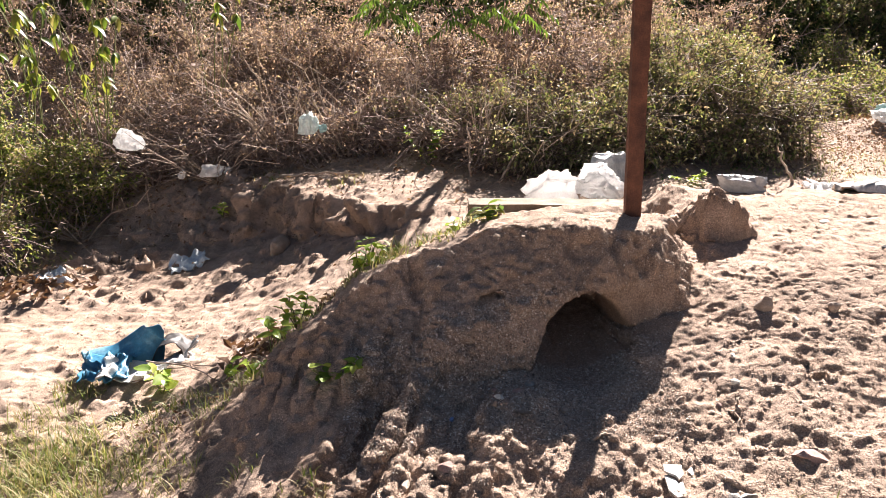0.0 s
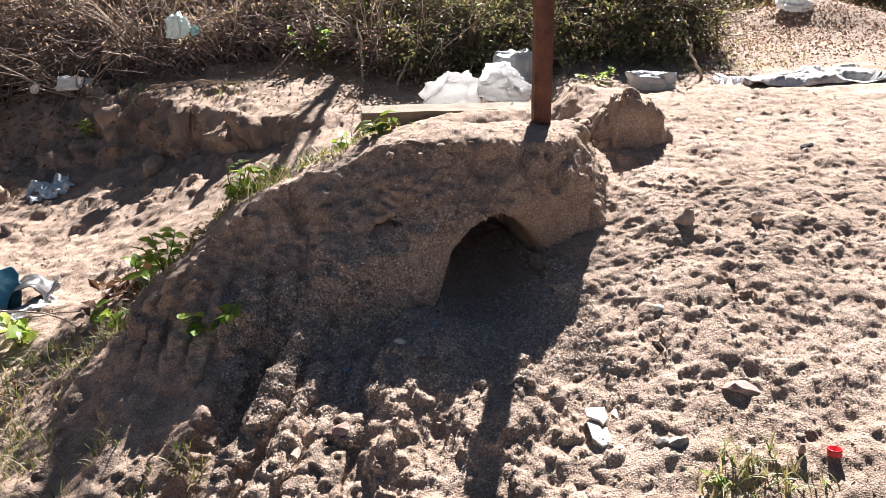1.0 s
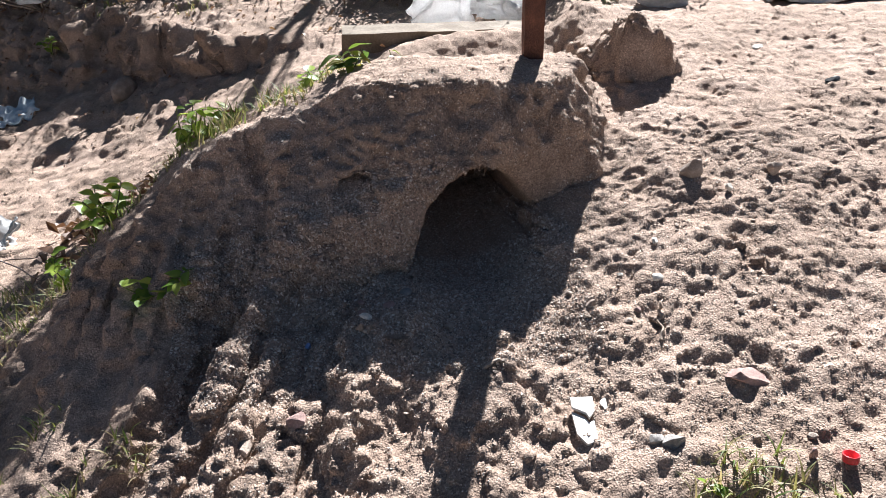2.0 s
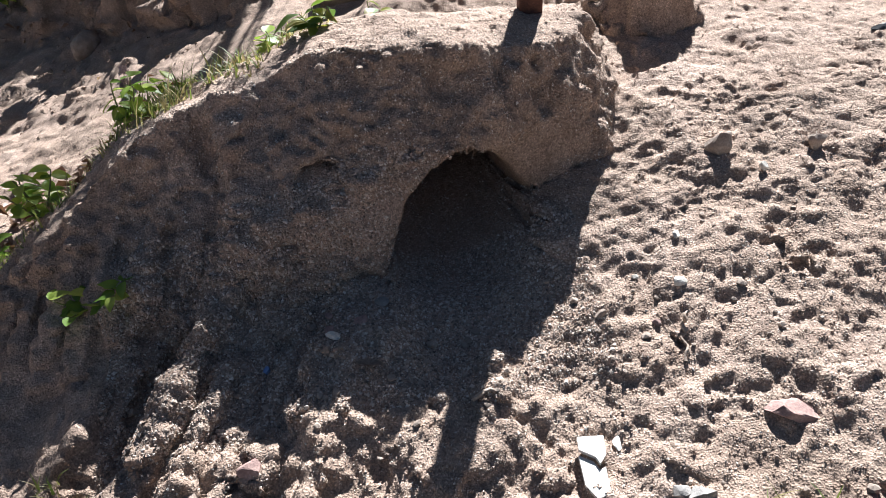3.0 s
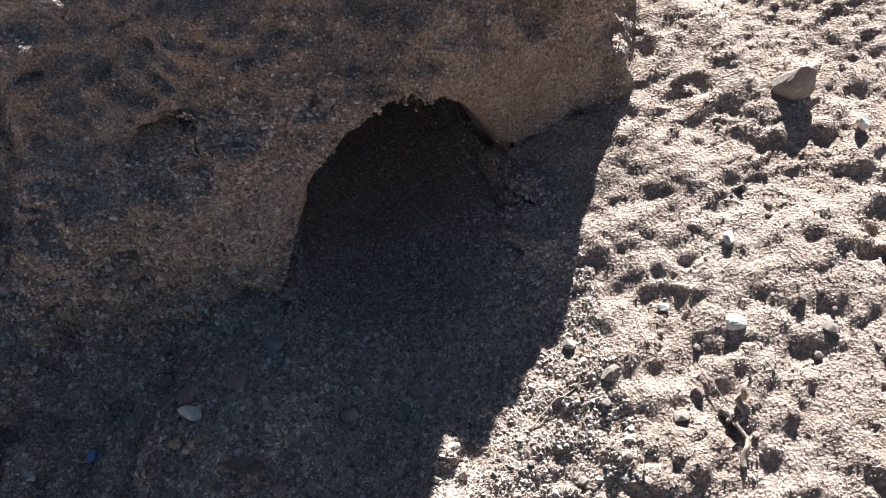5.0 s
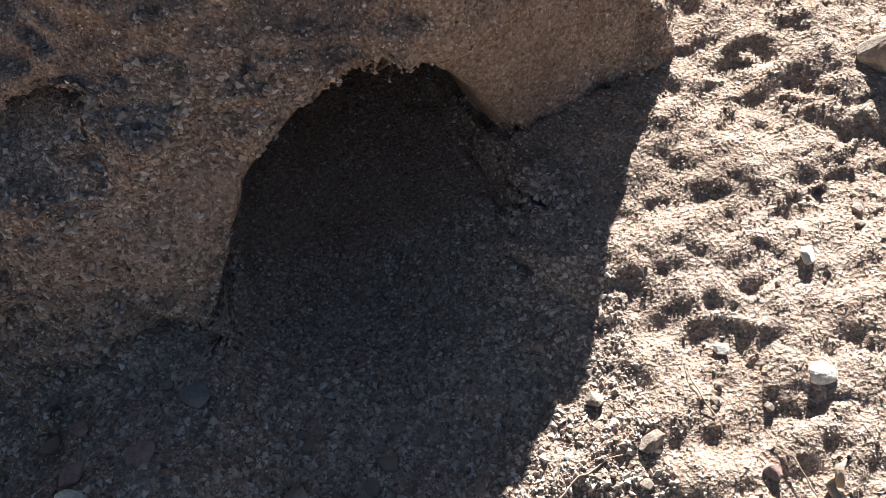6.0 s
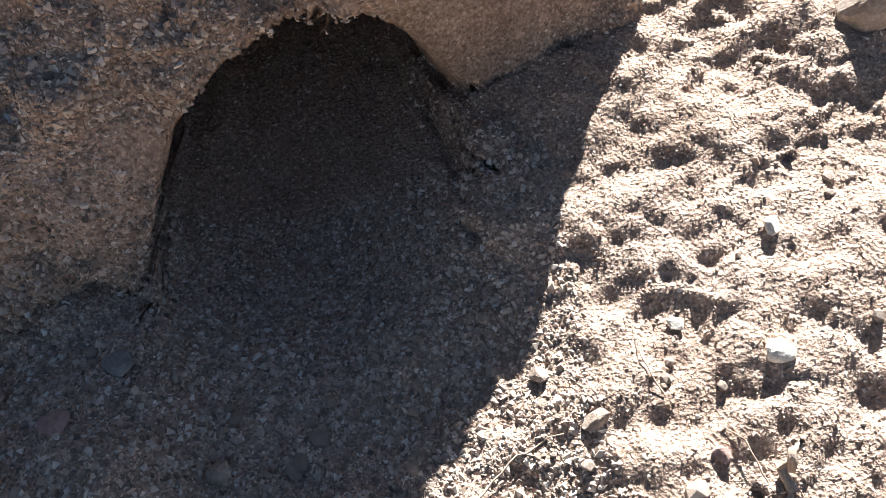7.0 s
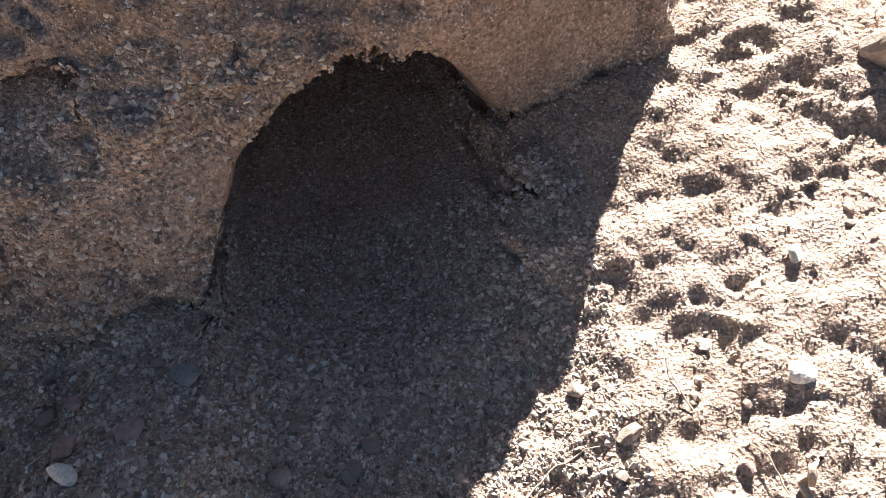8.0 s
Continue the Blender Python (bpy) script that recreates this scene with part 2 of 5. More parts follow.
def shape_of_ground(x, y):
    front = front_ground(x, y)
    crest, crest_y = soft_steps(x, *CREST, 0.06), soft_steps(x, *CREST_Y, 0.06)
    crest = crest + (0.024 * vnoise(x * 8.3, 4.4, seed=15) + 0.012 * vnoise(x * 21, 4.4, seed=16) + 0.012) * ease(0.12, -0.12, x) * ease(-1.2, -0.9, x)
    foot_y = soft_steps(x, *FOOT_Y, 0.05)
    foot = front_ground(x, foot_y)
    wob = 0.035 * vnoise(x * 9, 3.3, seed=5) + 0.015 * vnoise(x * 19, 1.3, seed=6)
    # the dug face, steep below and rounding over at the top
    t = np.clip((y - foot_y) / np.maximum(crest_y + wob - foot_y, 0.05), 0, 1)
    rise = soft_steps(t, [0, 0.2, 0.72, 1.0, 1.3], [0, 0.48, 0.85, 1.0, 1.0], 0.03)
    rise = rise + (t ** 1.2 + 0.06 * np.sin(2 * np.pi * t) - rise) * ease(0.25, -0.05, x)
    face = foot + (crest - foot) * rise
    # the mound's top and its far side, down to the gully and the slab's ground
    back = soft_steps(x, [-6, -2.5, -1.6, -1.1, -0.6, -0.3, 0, 0.3, 1.2, 2.4], [-0.8, -0.78, -0.72, -0.62, -0.42, -0.26, -0.15, -0.10, 0.0, 0.04], 0.1)
    flat = 0.05 + 0.08 * ease(-0.1, 0.35, x)
    top = crest + (back - crest) * ease(0, 1, (y - crest_y - flat) / 1.15)
    mound = np.where(y < foot_y, front, np.where(y < crest_y + wob, face, top))
    # the right end of the mound breaks off to the trodden slope
    edge = 0.945 + 0.22 * (y - 2.9) + 0.025 * vnoise(y * 9, 0.7, seed=8)
    z = mound + (front - mound) * ease(-0.085, 0.065, x - edge)
    # the gully's bank on the far left
    bank_y = soft_steps(x, [-9, -2.6, -1.48, -0.9, -0.2, 0.4, 9], [8.2, 6.8, 6.05, 5.5, 4.98, 4.9, 4.9], 0.15) + 0.10 * vnoise(x * 3.1, 2.2, seed=9) + 0.05 * vnoise(x * 9, 2.2, seed=19)
    shelf = soft_steps(x, [-9, -4, -2.2, -1.48, -0.9, -0.2, 0.4, 1.2, 9], [-0.7, -0.6, -0.36, -0.25, -0.16, -0.11, -0.13, -0.12, 0.1], 0.15)
    shelf = shelf + 0.04 * (y - bank_y)
    bank_foot = -0.16 - 0.65 * ease(-1.2, -2.1, x)
    z = z + 0.11 * ease(-1.1, -0.1, y - bank_y) * ease(-0.2, -0.8, x) * ease(-4, -3, x)
    z = z + (shelf - z) * ease(0, 1, (y - bank_y - bank_foot) / (0.07 - bank_foot)) * (1 - ease(0.4, 1.5, x))
    z = z + (0.1 + 0.02 * (y - 9) - z) * ease(6.8, 10, y)
    # spurs of washed-down soil below the dug face, and the runnel between them
    for ax, ay, bx, by, wide, lift in ((0.03, 2.60, -0.10, 2.42, 0.045, 0.045), (-0.09, 2.45, -0.32, 1.98, 0.04, 0.05), (-0.05, 2.34, -0.19, 1.9, 0.03, 0.04), (0.19, 2.31, 0.13, 1.98, 0.06, 0.05), (0.30, 2.33, 0.38, 2.0, 0.09, 0.045), (0.53, 2.24, 0.5, 2.05, 0.06, 0.03), (0.06, 2.40, -0.02, 2.15, 0.04, -0.03), (-0.30, 2.42, -0.52, 1.98, 0.04, 0.045), (-0.20, 2.45, -0.42, 1.98, 0.03, -0.03)):
        along = np.clip(((x - ax) * (bx - ax) + (y - ay) * (by - ay)) / ((bx - ax) ** 2 + (by - ay) ** 2), 0, 1)
        off = np.hypot(x - ax - (bx - ax) * along, y - ay - (by - ay) * along) + 0.008 * vnoise(x * 17, y * 17, seed=88)
        z = z + lift * np.exp(-(off / wide) ** 2)
    # loose soil banked up against the slab
    z = z + 0.1 * ease(0.2, 0.75, x) * (1 - ease(1.3, 1.7, x)) * np.exp(-((y - 4.45) / 0.22) ** 2)
    # a clod heap beside the post, and a heap of earth farther off
    r = 0.22 * fbm(x * 11, y * 11, octaves=3, seed=3) + np.hypot((x - 1.27) / 0.155, np.where(y < 3.43, (y - 3.43) / 0.09, (y - 3.43) / 0.24))
    z = z + 0.19 * (1 - ease(0.5, 1.12, r)) * (1 - 0.45 * ease(1.22, 1.46, x)) * (1 + 0.25 * fbm(x * 13, y * 13, seed=31))
    r = np.hypot((x - 4.0) / 0.9, (y - 6.6) / 0.55)
    z = z + 0.2 * np.exp(-1.5 * r * r)
    return z


def ground_detail(x, y, z):
    """Clods, footprints and crumbs."""
    near = np.exp(-np.maximum(0, np.hypot(x - 0.5, y - 2.6) - 2.6) / 2.5)
    zone = ease(-3.6, -2.7, x) * (1 - ease(2.8, 3.6, x)) * ease(0.9, 1.5, y)
    on_slope = ease(0.72, 1.02, x + 0.25 * (2.45 - y)) * (1 - ease(4.5, 6, y))
    wx, wy = x + 0.02 * vnoise(x * 34, y * 34, seed=141), y + 0.02 * vnoise(x * 34, y * 34, seed=142)
    near_clump, own = cells(wx * 26, wy * 32, seed=144)
    near_crumb, own_crumb = cells(wx * 62, wy * 70, seed=148)
    near_pit, own_pit = cells(wx * 8.5, wy * 11, seed=152)
    near_pit = near_pit + 0.22 * vnoise(x * 38, y * 38, seed=155)
    clump = 0.002 * np.maximum(0, 0.62 - near_clump) * (own > 0.35) * (0.5 + own)
    crumb = 0.005 * np.maximum(0, 0.6 - near_crumb) * (own_crumb > 0.3)
    pit = (-0.011 * (1 - ease(0.1, 0.36, near_pit)) + 0.003 * np.exp(-((near_pit - 0.42) / 0.1) ** 2)) * (own_pit > 0.72)
    tracks = 0.005 * fbm(x * 6.0, y * 9.0, octaves=3, seed=40, gain=0.55) + 0.003 * fbm(x * 24, y * 31, octaves=2, seed=45, gain=0.5) + 0.007 * np.abs(vnoise(x * 15, y * 22, seed=158)) + 0.006 * np.abs(vnoise(wx * 34, wy * 42, seed=159)) + clump + crumb + pit + 0.006 * vnoise(x * 3, y * 3, seed=48)
    lumps = 0.006 * np.maximum(0, fbm(x * 24, y * 24, octaves=2, seed=43, gain=0.5) - 0.2)
    foreground = (1 - ease(2.12, 2.36, y)) * (1 - on_slope) * ease(-1.2, -0.5, x)
    clods = 0.008 * fbm(x * 8, y * 7, octaves=4, seed=51, gain=0.66) + 0.011 * np.maximum(0, fbm(x * 26, y * 26, octaves=2, seed=53, gain=0.65) - 0.1) + 1.3 * clump + 1.3 * crumb
    # furrows that run down the slope on the left of the hollow
    run = x * 0.95 - y * 0.31
    furrow = (0.030 * vnoise(run * 10, y * 1.3, seed=61) + 0.024 * vnoise(run * 23, y * 3, seed=63)) * ease(0.3, 0.0, x) * ease(-1.3, -0.8, x) * (1 - ease(2.6, 2.9, y))
    far = 0.03 * fbm(x * 1.7, y * 1.7, octaves=4, seed=71) * (ease(3.2, 4.5, y) + ease(-0.9, -1.6, x) * (1 - ease(3.2, 4.5, y)))
    gully = (0.011 * fbm(x * 5, y * 5, octaves=3, seed=75) + 0.012 * np.maximum(0, fbm(x * 11, y * 13, octaves=2, seed=76)) + 0.006 * fbm(x * 19, y * 24, octaves=2, seed=78, gain=0.7) * (1 - ease(4.8, 5.8, y))) * ease(-0.5, -1.3, x) * (1 - ease(6.5, 7.5, y))
    rubble = 0.055 * np.maximum(0, fbm(x * 10, y * 10, octaves=3, seed=77) - 0.1) * ease(-1.5, -1.9, x - (y - 5.6) * 0.6) * ease(5.0, 5.5, y) * (1 - ease(7, 7.6, y))
    wide = 0.05 * fbm(x * 0.6, y * 0.6, octaves=2, seed=85) * (1 - zone)
    return z + zone * (near * (0.58 * on_slope * (tracks + lumps) + foreground * clods) + 0.004 * fbm(x * 30, y * 30, octaves=2, seed=81) * near + furrow + gully + rubble) + far * ease(-6, -4, x) * ease(0.5, 1.5, y) + wide


def hollowed(x, y, z):
    """Pushes the foot of the face inwards to the hollow, and digs the small root hole and pits into it."""
    foot_y = soft_steps(x, *FOOT_Y, 0.05)
    lip = soft_steps(x, [0.25, 0.31, 0.345, 0.38, 0.42, 0.47, 0.55, 0.62, 0.68, 0.74, 0.80, 0.90], [-0.25, -0.06, 0.04, 0.115, 0.165, 0.192, 0.202, 0.184, 0.14, 0.07, -0.02, -0.2], 0.02) + 0.008 * vnoise(x * 9, y * 7, seed=23)
    under = lip - z
    part_in, soft = np.clip(under / (0.14 + 0.1 * ease(0.55, 0.75, x)), 0, 1), ease(0.5, 0.72, x)
    push = (1 - (1 - part_in) ** 2.0) * (1 - soft) + part_in * part_in * (3 - 2 * part_in) * soft
    deep = (0.46 - 0.34 * ease(0.56, 0.8, x)) * push * ease(0.24, 0.32, x) * (1 - ease(0.84, 0.92, x)) * ease(-0.26, 0.0, y - foot_y) * (1 - ease(0.24, 0.34, y - foot_y))
    y = y + deep
    z = z - 0.055 * np.exp(-(((x - 0.53) / 0.18) ** 2 + ((y - 2.66) / 0.24) ** 2) * 1.2) * ease(0.06, 0.12, under)
    for px, py, pz, rad, dig in ((0.33, 2.58, 0.06, 0.09, -0.028), (0.42, 2.66, 0.22, 0.08, -0.02), (0.25, 2.75, 0.33, 0.07, -0.03), (0.02, 2.68, 0.12, 0.06, -0.02), (0.62, 2.72, 0.29, 0.09, -0.02), (0.188, 2.665, 0.15, 0.05, 0.14), (0.205, 2.65, 0.115, 0.036, 0.08), (0.16, 2.81, 0.245, 0.05, 0.02), (-0.13, 2.72, 0.12, 0.05, 0.02), (0.42, 2.66, 0.2, 0.02, 0.012)):
        g = np.exp(-(((x - px) ** 2 + (y - py) ** 2 + (z - pz) ** 2) / rad ** 2) ** 2)
        y, z = y + dig * g, z + 0.2 * dig * g
    return x, y, z


def spaced(stops):
    """Rising positions: stops of (start, step), the last of (end, 0); steps change little by little."""
    out = [stops[0][0]]
    while out[-1] < stops[-1][0]:
        step = np.interp(out[-1], [a for a, _ in stops[:-1]], [b for _, b in stops[:-1]])
        out.append(out[-1] + step)
    return np.array(out)


gx = np.concatenate([-spaced([(1.2, 0.017), (2.2, 0.02), (3, 0.05), (6, 0.4), (20, 2.5), (90, 0)])[::-1], spaced([(-1.185, 0.016), (-0.5, 0.008), (-0.2, 0.0058), (1.25, 0.0058), (1.6, 0.0075), (2.2, 0.0095), (2.8, 0.02), (6, 0.2), (20, 2.5), (90, 0)])])
gy = spaced([(-40, 8), (-4, 1), (0.8, 0.05), (1.5, 0.016), (1.8, 0.006), (2.48, 0.0055), (2.52, 0.0036), (2.92, 0.0036), (3.0, 0.006), (3.6, 0.008), (4.2, 0.012), (4.7, 0.015), (6.6, 0.02), (7.2, 0.035), (9, 0.2), (20, 2), (120, 0)])
GX, GY = np.meshgrid(gx, gy)
GZ = ground_detail(GX, GY, shape_of_ground(GX, GY))
GX, GY, GZ = hollowed(GX, GY, GZ)
# relief along the surface's own normal, so that steep faces are rough too
dax, day = np.gradient(np.stack([GX, GY, GZ], -1), axis=(1, 0))
normal = np.cross(dax, day)
normal /= np.linalg.norm(normal, axis=-1, keepdims=True) + 1e-12
steep = 1 - np.abs(normal[..., 2])
rough_at = ease(-4.0, -2.8, GX) * (1 - ease(2.6, 3.6, GX)) * ease(0.8, 1.4, GY) * (1 - ease(5.8, 7.0, GY))
fine_at = rough_at * ease(-2.6, -2.0, GX) * (1 - ease(4.0, 4.8, GY))
streak = fbm(GX * 16 + GZ * 3, GY * 5, GZ * 3.5, 3, 191)
relief = rough_at * 0.013 * fbm(GX * 7, GY * 7, GZ * 7, 3, 91) + fine_at * ((0.0042 + 0.0085 * ease(0.1, 0.4, steep)) * fbm(GX * 30, GY * 30, GZ * 30, 2, 95, 0.5) + 0.0016 * vnoise(GX * 75, GY * 75, GZ * 75, 97))
relief = relief + fine_at * ease(0.15, 0.45, steep) * (0.019 * streak + 0.02 * fbm(GX * 5, GY * 5, GZ * 5, 2, 197) + 0.022 * np.maximum(0, fbm(GX * 11, GY * 11, GZ * 11, 2, 195) - 0.25))
bank_at = ease(4.5, 5.0, GY) * (1 - ease(6.6, 7.3, GY)) * ease(-3.4, -2.8, GX) * (1 - ease(0.0, 0.4, GX))
relief = relief + bank_at * (ease(0.08, 0.4, steep) * (0.08 * fbm(GX * 4, GY * 4, GZ * 4, 3, 291, 0.6) + 0.05 * np.maximum(0, fbm(GX * 11, GY * 11, GZ * 11, 2, 293)) + 0.028 * fbm(GX * 24, GY * 24, GZ * 12, 2, 297, 0.7)) + 0.035 * np.maximum(0, fbm(GX * 9, GY * 9, GZ * 9, 3, 295)) * ease(0.0, -0.9, GX))
lump_near, lump_own = cells(GX * 13, GY * 13, GZ * 13, 391)
chip_near, chip_own = cells(GX * 38, GY * 38, GZ * 38, 395)
relief = relief + fine_at * ease(0.12, 0.35, steep) * (0.02 * np.maximum(0, 0.5 - lump_near) * (lump_own > 0.6) + 0.010 * np.maximum(0, 0.6 - chip_near) * (chip_own > 0.45) - 0.012 * np.maximum(0, 0.4 - chip_near) * (chip_own < 0.12))
stretch = np.linalg.norm(day, axis=-1) / (np.gradient(gy)[:, None] + 1e-9)
relief = relief * (1 - 0.9 * ease(2.2, 4.5, stretch))
SURFACE = np.stack([GX, GY, GZ], -1) + normal * relief[..., None]
rows_n, cols_n = GX.shape
corner = np.arange(rows_n * cols_n).reshape(rows_n, cols_n)
quads = np.stack([corner[:-1, :-1], corner[:-1, 1:], corner[1:, 1:], corner[1:, :-1]], -1).reshape(-1, 4)
ground = put_mesh("ground", mesh_of("ground", SURFACE.reshape(-1, 3), quads), SOIL)
tagged(ground, "sandy tan soil with a dug mound, hollow and gully", "ground", kind="structure")

_line_x, _line_y = gx, gy


def height(x, y):
    """The ground's height at a place (outside the hollow)."""
    i = int(np.clip(np.searchsorted(_line_y, y) - 1, 0, rows_n - 2))
    j = int(np.clip(np.searchsorted(_line_x, x) - 1, 0, cols_n - 2))
    v, u = (y - _line_y[i]) / (_line_y[i + 1] - _line_y[i]), (x - _line_x[j]) / (_line_x[j + 1] - _line_x[j])
    z = SURFACE[..., 2]
    return float((1 - v) * ((1 - u) * z[i, j] + u * z[i, j + 1]) + v * ((1 - u) * z[i + 1, j] + u * z[i + 1, j + 1]))


# ---- the rusted post ----
def rusty_post(x, y, tall):
    post = thing("rusted_post", (x, y, height(x, y) - 0.12), "tall rust-brown steel channel post set in the mound", "post")
    post.matrix_world = pose(x, y, height(x, y) - 0.12, 0, -2.4, 0)
    rng = np.random.default_rng(4)
    half, lip, thick = 0.032, 0.045, 0.007
    outline = [(-half, lip), (-half, 0), (half, 0), (half, lip), (half - thick, lip), (half - thick, thick), (-half + thick, thick), (-half + thick, lip)]
    bm = bmesh.new()
    rings = []
    for k in range(60):
        z = tall * k / 59
        sway = 0.004 * math.sin(z * 2.1) + 0.002 * float(vnoise(z * 6, 0.0, seed=2))
        rings.append([bm.verts.new((px + sway + rng.normal() * 0.0008, py + rng.normal() * 0.0008, z)) for px, py in outline])
    for a, b in zip(rings, rings[1:]):
        for i in range(8):
            j = (i + 1) % 8
            bm.faces.new((a[i], a[j], b[j], b[i]))
    bm.faces.new(rings[-1])
    bm.faces.new(rings[0][::-1])
    bmesh.ops.recalc_face_normals(bm, faces=bm.faces)
    part("shaft", bm, RUST, post, smooth=False)
    bm = bmesh.new()
    bmesh.ops.create_cone(bm, cap_ends=True, segments=8, radius1=0.012, radius2=0.01, depth=0.012, matrix=pose(0, -0.006, tall - 0.3, 90))
    part("bolt", bm, RUST, post)
    return post


rusty_post(0.785, 3.085, 2.5)


# ---- shrubs and trees ----
BARK = rough_surface("grey_bark", (0.10, 0.075, 0.055), (0.17, 0.13, 0.10), (0.25, 0.2, 0.155), 0.05, 0.9, 0.5)
DRY_TWIG = rough_surface("dry_twig", (0.16, 0.11, 0.09), (0.31, 0.235, 0.205), (0.54, 0.45, 0.41), 0.06, 0.9, 0.3, island=0.35)
PALE_TWIG = rough_surface("pale_twig", (0.3, 0.23, 0.17), (0.42, 0.33, 0.26), (0.52, 0.44, 0.36), 0.06, 0.9, 0.3, island=0.25)
DRY_LEAF = leaf_surface("dry_leaf", ((0.12, 0.075, 0.06), (0.26, 0.175, 0.145), (0.4, 0.285, 0.245), (0.56, 0.44, 0.395), (0.2, 0.17, 0.07)), 0.5)
GREEN_LEAF = leaf_surface("green_leaf", ((0.07, 0.1, 0.035), (0.15, 0.19, 0.06), (0.25, 0.27, 0.1), (0.4, 0.38, 0.2), (0.34, 0.26, 0.18), (0.14, 0.1, 0.07), (0.46, 0.42, 0.3)), 0.35)
FIELD_LEAF = leaf_surface("field_leaf", ((0.08, 0.13, 0.03), (0.15, 0.2, 0.05), (0.25, 0.28, 0.09), (0.36, 0.34, 0.16), (0.4, 0.3, 0.2)), 0.45)
DARK_LEAF = leaf_surface("dark_leaf", ((0.03, 0.05, 0.016), (0.05, 0.075, 0.022), (0.08, 0.11, 0.03)), 0.3)
FRESH_LEAF = leaf_surface("fresh_leaf", ((0.06, 0.13, 0.02), (0.1, 0.19, 0.03), (0.16, 0.25, 0.045)), 0.4, 0.45)


def shrub(name, x, y, wide, deep, tall, leaves, leaf_mat, twig_mat, label, seed, leaf=0.03, stems=26, group="shrubs of the thicket", thin=0.2):
    """A shrub: stems that fork and arch from the ground, and a crown of many small leaves on them."""
    rng = np.random.default_rng(seed)
    z0 = height(x, y) - 0.03
    ob = thing(name, (x, y, z0), label, "shrub", group)
    paths, anchors, ways = [], [], []
    for s in range(stems):
        a, lean = rng.uniform(0, 2 * np.pi), rng.uniform(0.15, 1.0)
        goal = np.array([np.cos(a) * wide * lean * 0.5, np.sin(a) * deep * lean * 0.5, tall * rng.uniform(0.55, 1.0) * (1 - 0.35 * lean ** 3)])
        root = np.array([goal[0] * 0.35, goal[1] * 0.35, 0]) + rng.normal(size=3) * (0.05, 0.05, 0)
        n = 7
        k = np.linspace(0, 1, n)[:, None]
        p = root + (goal - root) * k + np.cumsum(rng.normal(size=(n, 3)) * 0.035, 0) * np.sqrt(k)
        p[:, 2] = np.maximum(p[:, 2] + 0.10 * np.sin(k[:, 0] * np.pi), 0)
        rad = np.linspace(0.011, 0.004, n) * rng.uniform(0.7, 1.3)
        paths.append(np.c_[p, rad])
        for b in range(17):
            i = rng.integers(1, n)
            q0 = p[i]
            d = rng.normal(size=3) * (1, 1, 0.6) + (goal - root) * 0.5 + (0, 0, 0.1)
            d /= np.linalg.norm(d)
            ln = rng.uniform(0.12, 0.42)
            kk = np.linspace(0, 1, 5)[:, None]
            q = q0 + d * ln * kk + np.cumsum(rng.normal(size=(5, 3)) * 0.018, 0) * kk
            q[:, 2] = np.maximum(q[:, 2] - 0.06 * kk[:, 0] ** 2, 0.02)
            paths.append(np.c_[q, np.linspace(0.0052, 0.0022, 5)])
            anchors.append(q)
            ways.append(np.repeat(d[None], 5, 0))
    v, f = tubes(paths, 3)
    put_mesh("branchwork", mesh_of("branchwork", v, f), twig_mat, ob)
    anchors, ways = np.concatenate(anchors), np.concatenate(ways)
    pick = rng.integers(0, len(anchors), leaves)
    at = anchors[pick] + rng.normal(size=(leaves, 3)) * 0.03
    bare = vnoise(at[:, 0] * 4 + seed, at[:, 1] * 4, at[:, 2] * 4, seed) > thin
    at, pick = at[~bare], pick[~bare]
    at[:, 2] = np.maximum(at[:, 2], 0.01)
    v, f = blades(at, ways[pick] * 0.6 + rng.normal(size=(len(at), 3)), leaf * rng.uniform(0.6, 1.4, len(at)), leaf * 0.55 * rng.uniform(0.7, 1.3, len(at)), rng=rng)
    crown = put_mesh("crown", mesh_of("crown", v, f, False), leaf_mat, ob)
    return ob


def far_tree(x, y, tall, wide, seed, low=0.6):
    rng = np.random.default_rng(seed)
    ob = thing("tree", (x, y, height(x, y) - 0.05), "dark green broadleaf tree behind the thicket", "tree", "trees behind the thicket")
    paths, tips = [np.c_[np.linspace((0, 0, 0), (rng.normal() * 0.2, rng.normal() * 0.2, tall * 0.7), 8), np.linspace(0.07, 0.03, 8)]], []
    for b in range(34):
        h = rng.uniform(low / tall, 0.7) * tall
        a, ln = rng.uniform(0, 2 * np.pi), wide * rng.uniform(0.25, 0.55)
        k = np.linspace(0, 1, 6)[:, None]
        p = np.array([0, 0, h]) + np.array([np.cos(a) * ln, np.sin(a) * ln, tall * rng.uniform(-0.02, 0.28)]) * k + np.cumsum(rng.normal(size=(6, 3)) * 0.05, 0) * k
        paths.append(np.c_[p, np.linspace(0.025, 0.005, 6)])
        tips.append(p[2:])
    v, f = tubes(paths, 4)
    put_mesh("trunk", mesh_of("trunk", v, f), BARK, ob)
    tips = np.concatenate(tips)
    n = 9000
    pick = rng.integers(0, len(tips), n)
    at = tips[pick] + rng.normal(size=(n, 3)) * 0.2
    at[:, 2] = np.maximum(at[:, 2], 0.1)
    v, f = blades(at, rng.normal(size=(n, 3)) + (0, 0, -0.3), 0.11 * rng.uniform(0.6, 1.3, n), 0.05, rng=rng)
    put_mesh("crown", mesh_of("crown", v, f, False), DARK_LEAF, ob)
    return ob


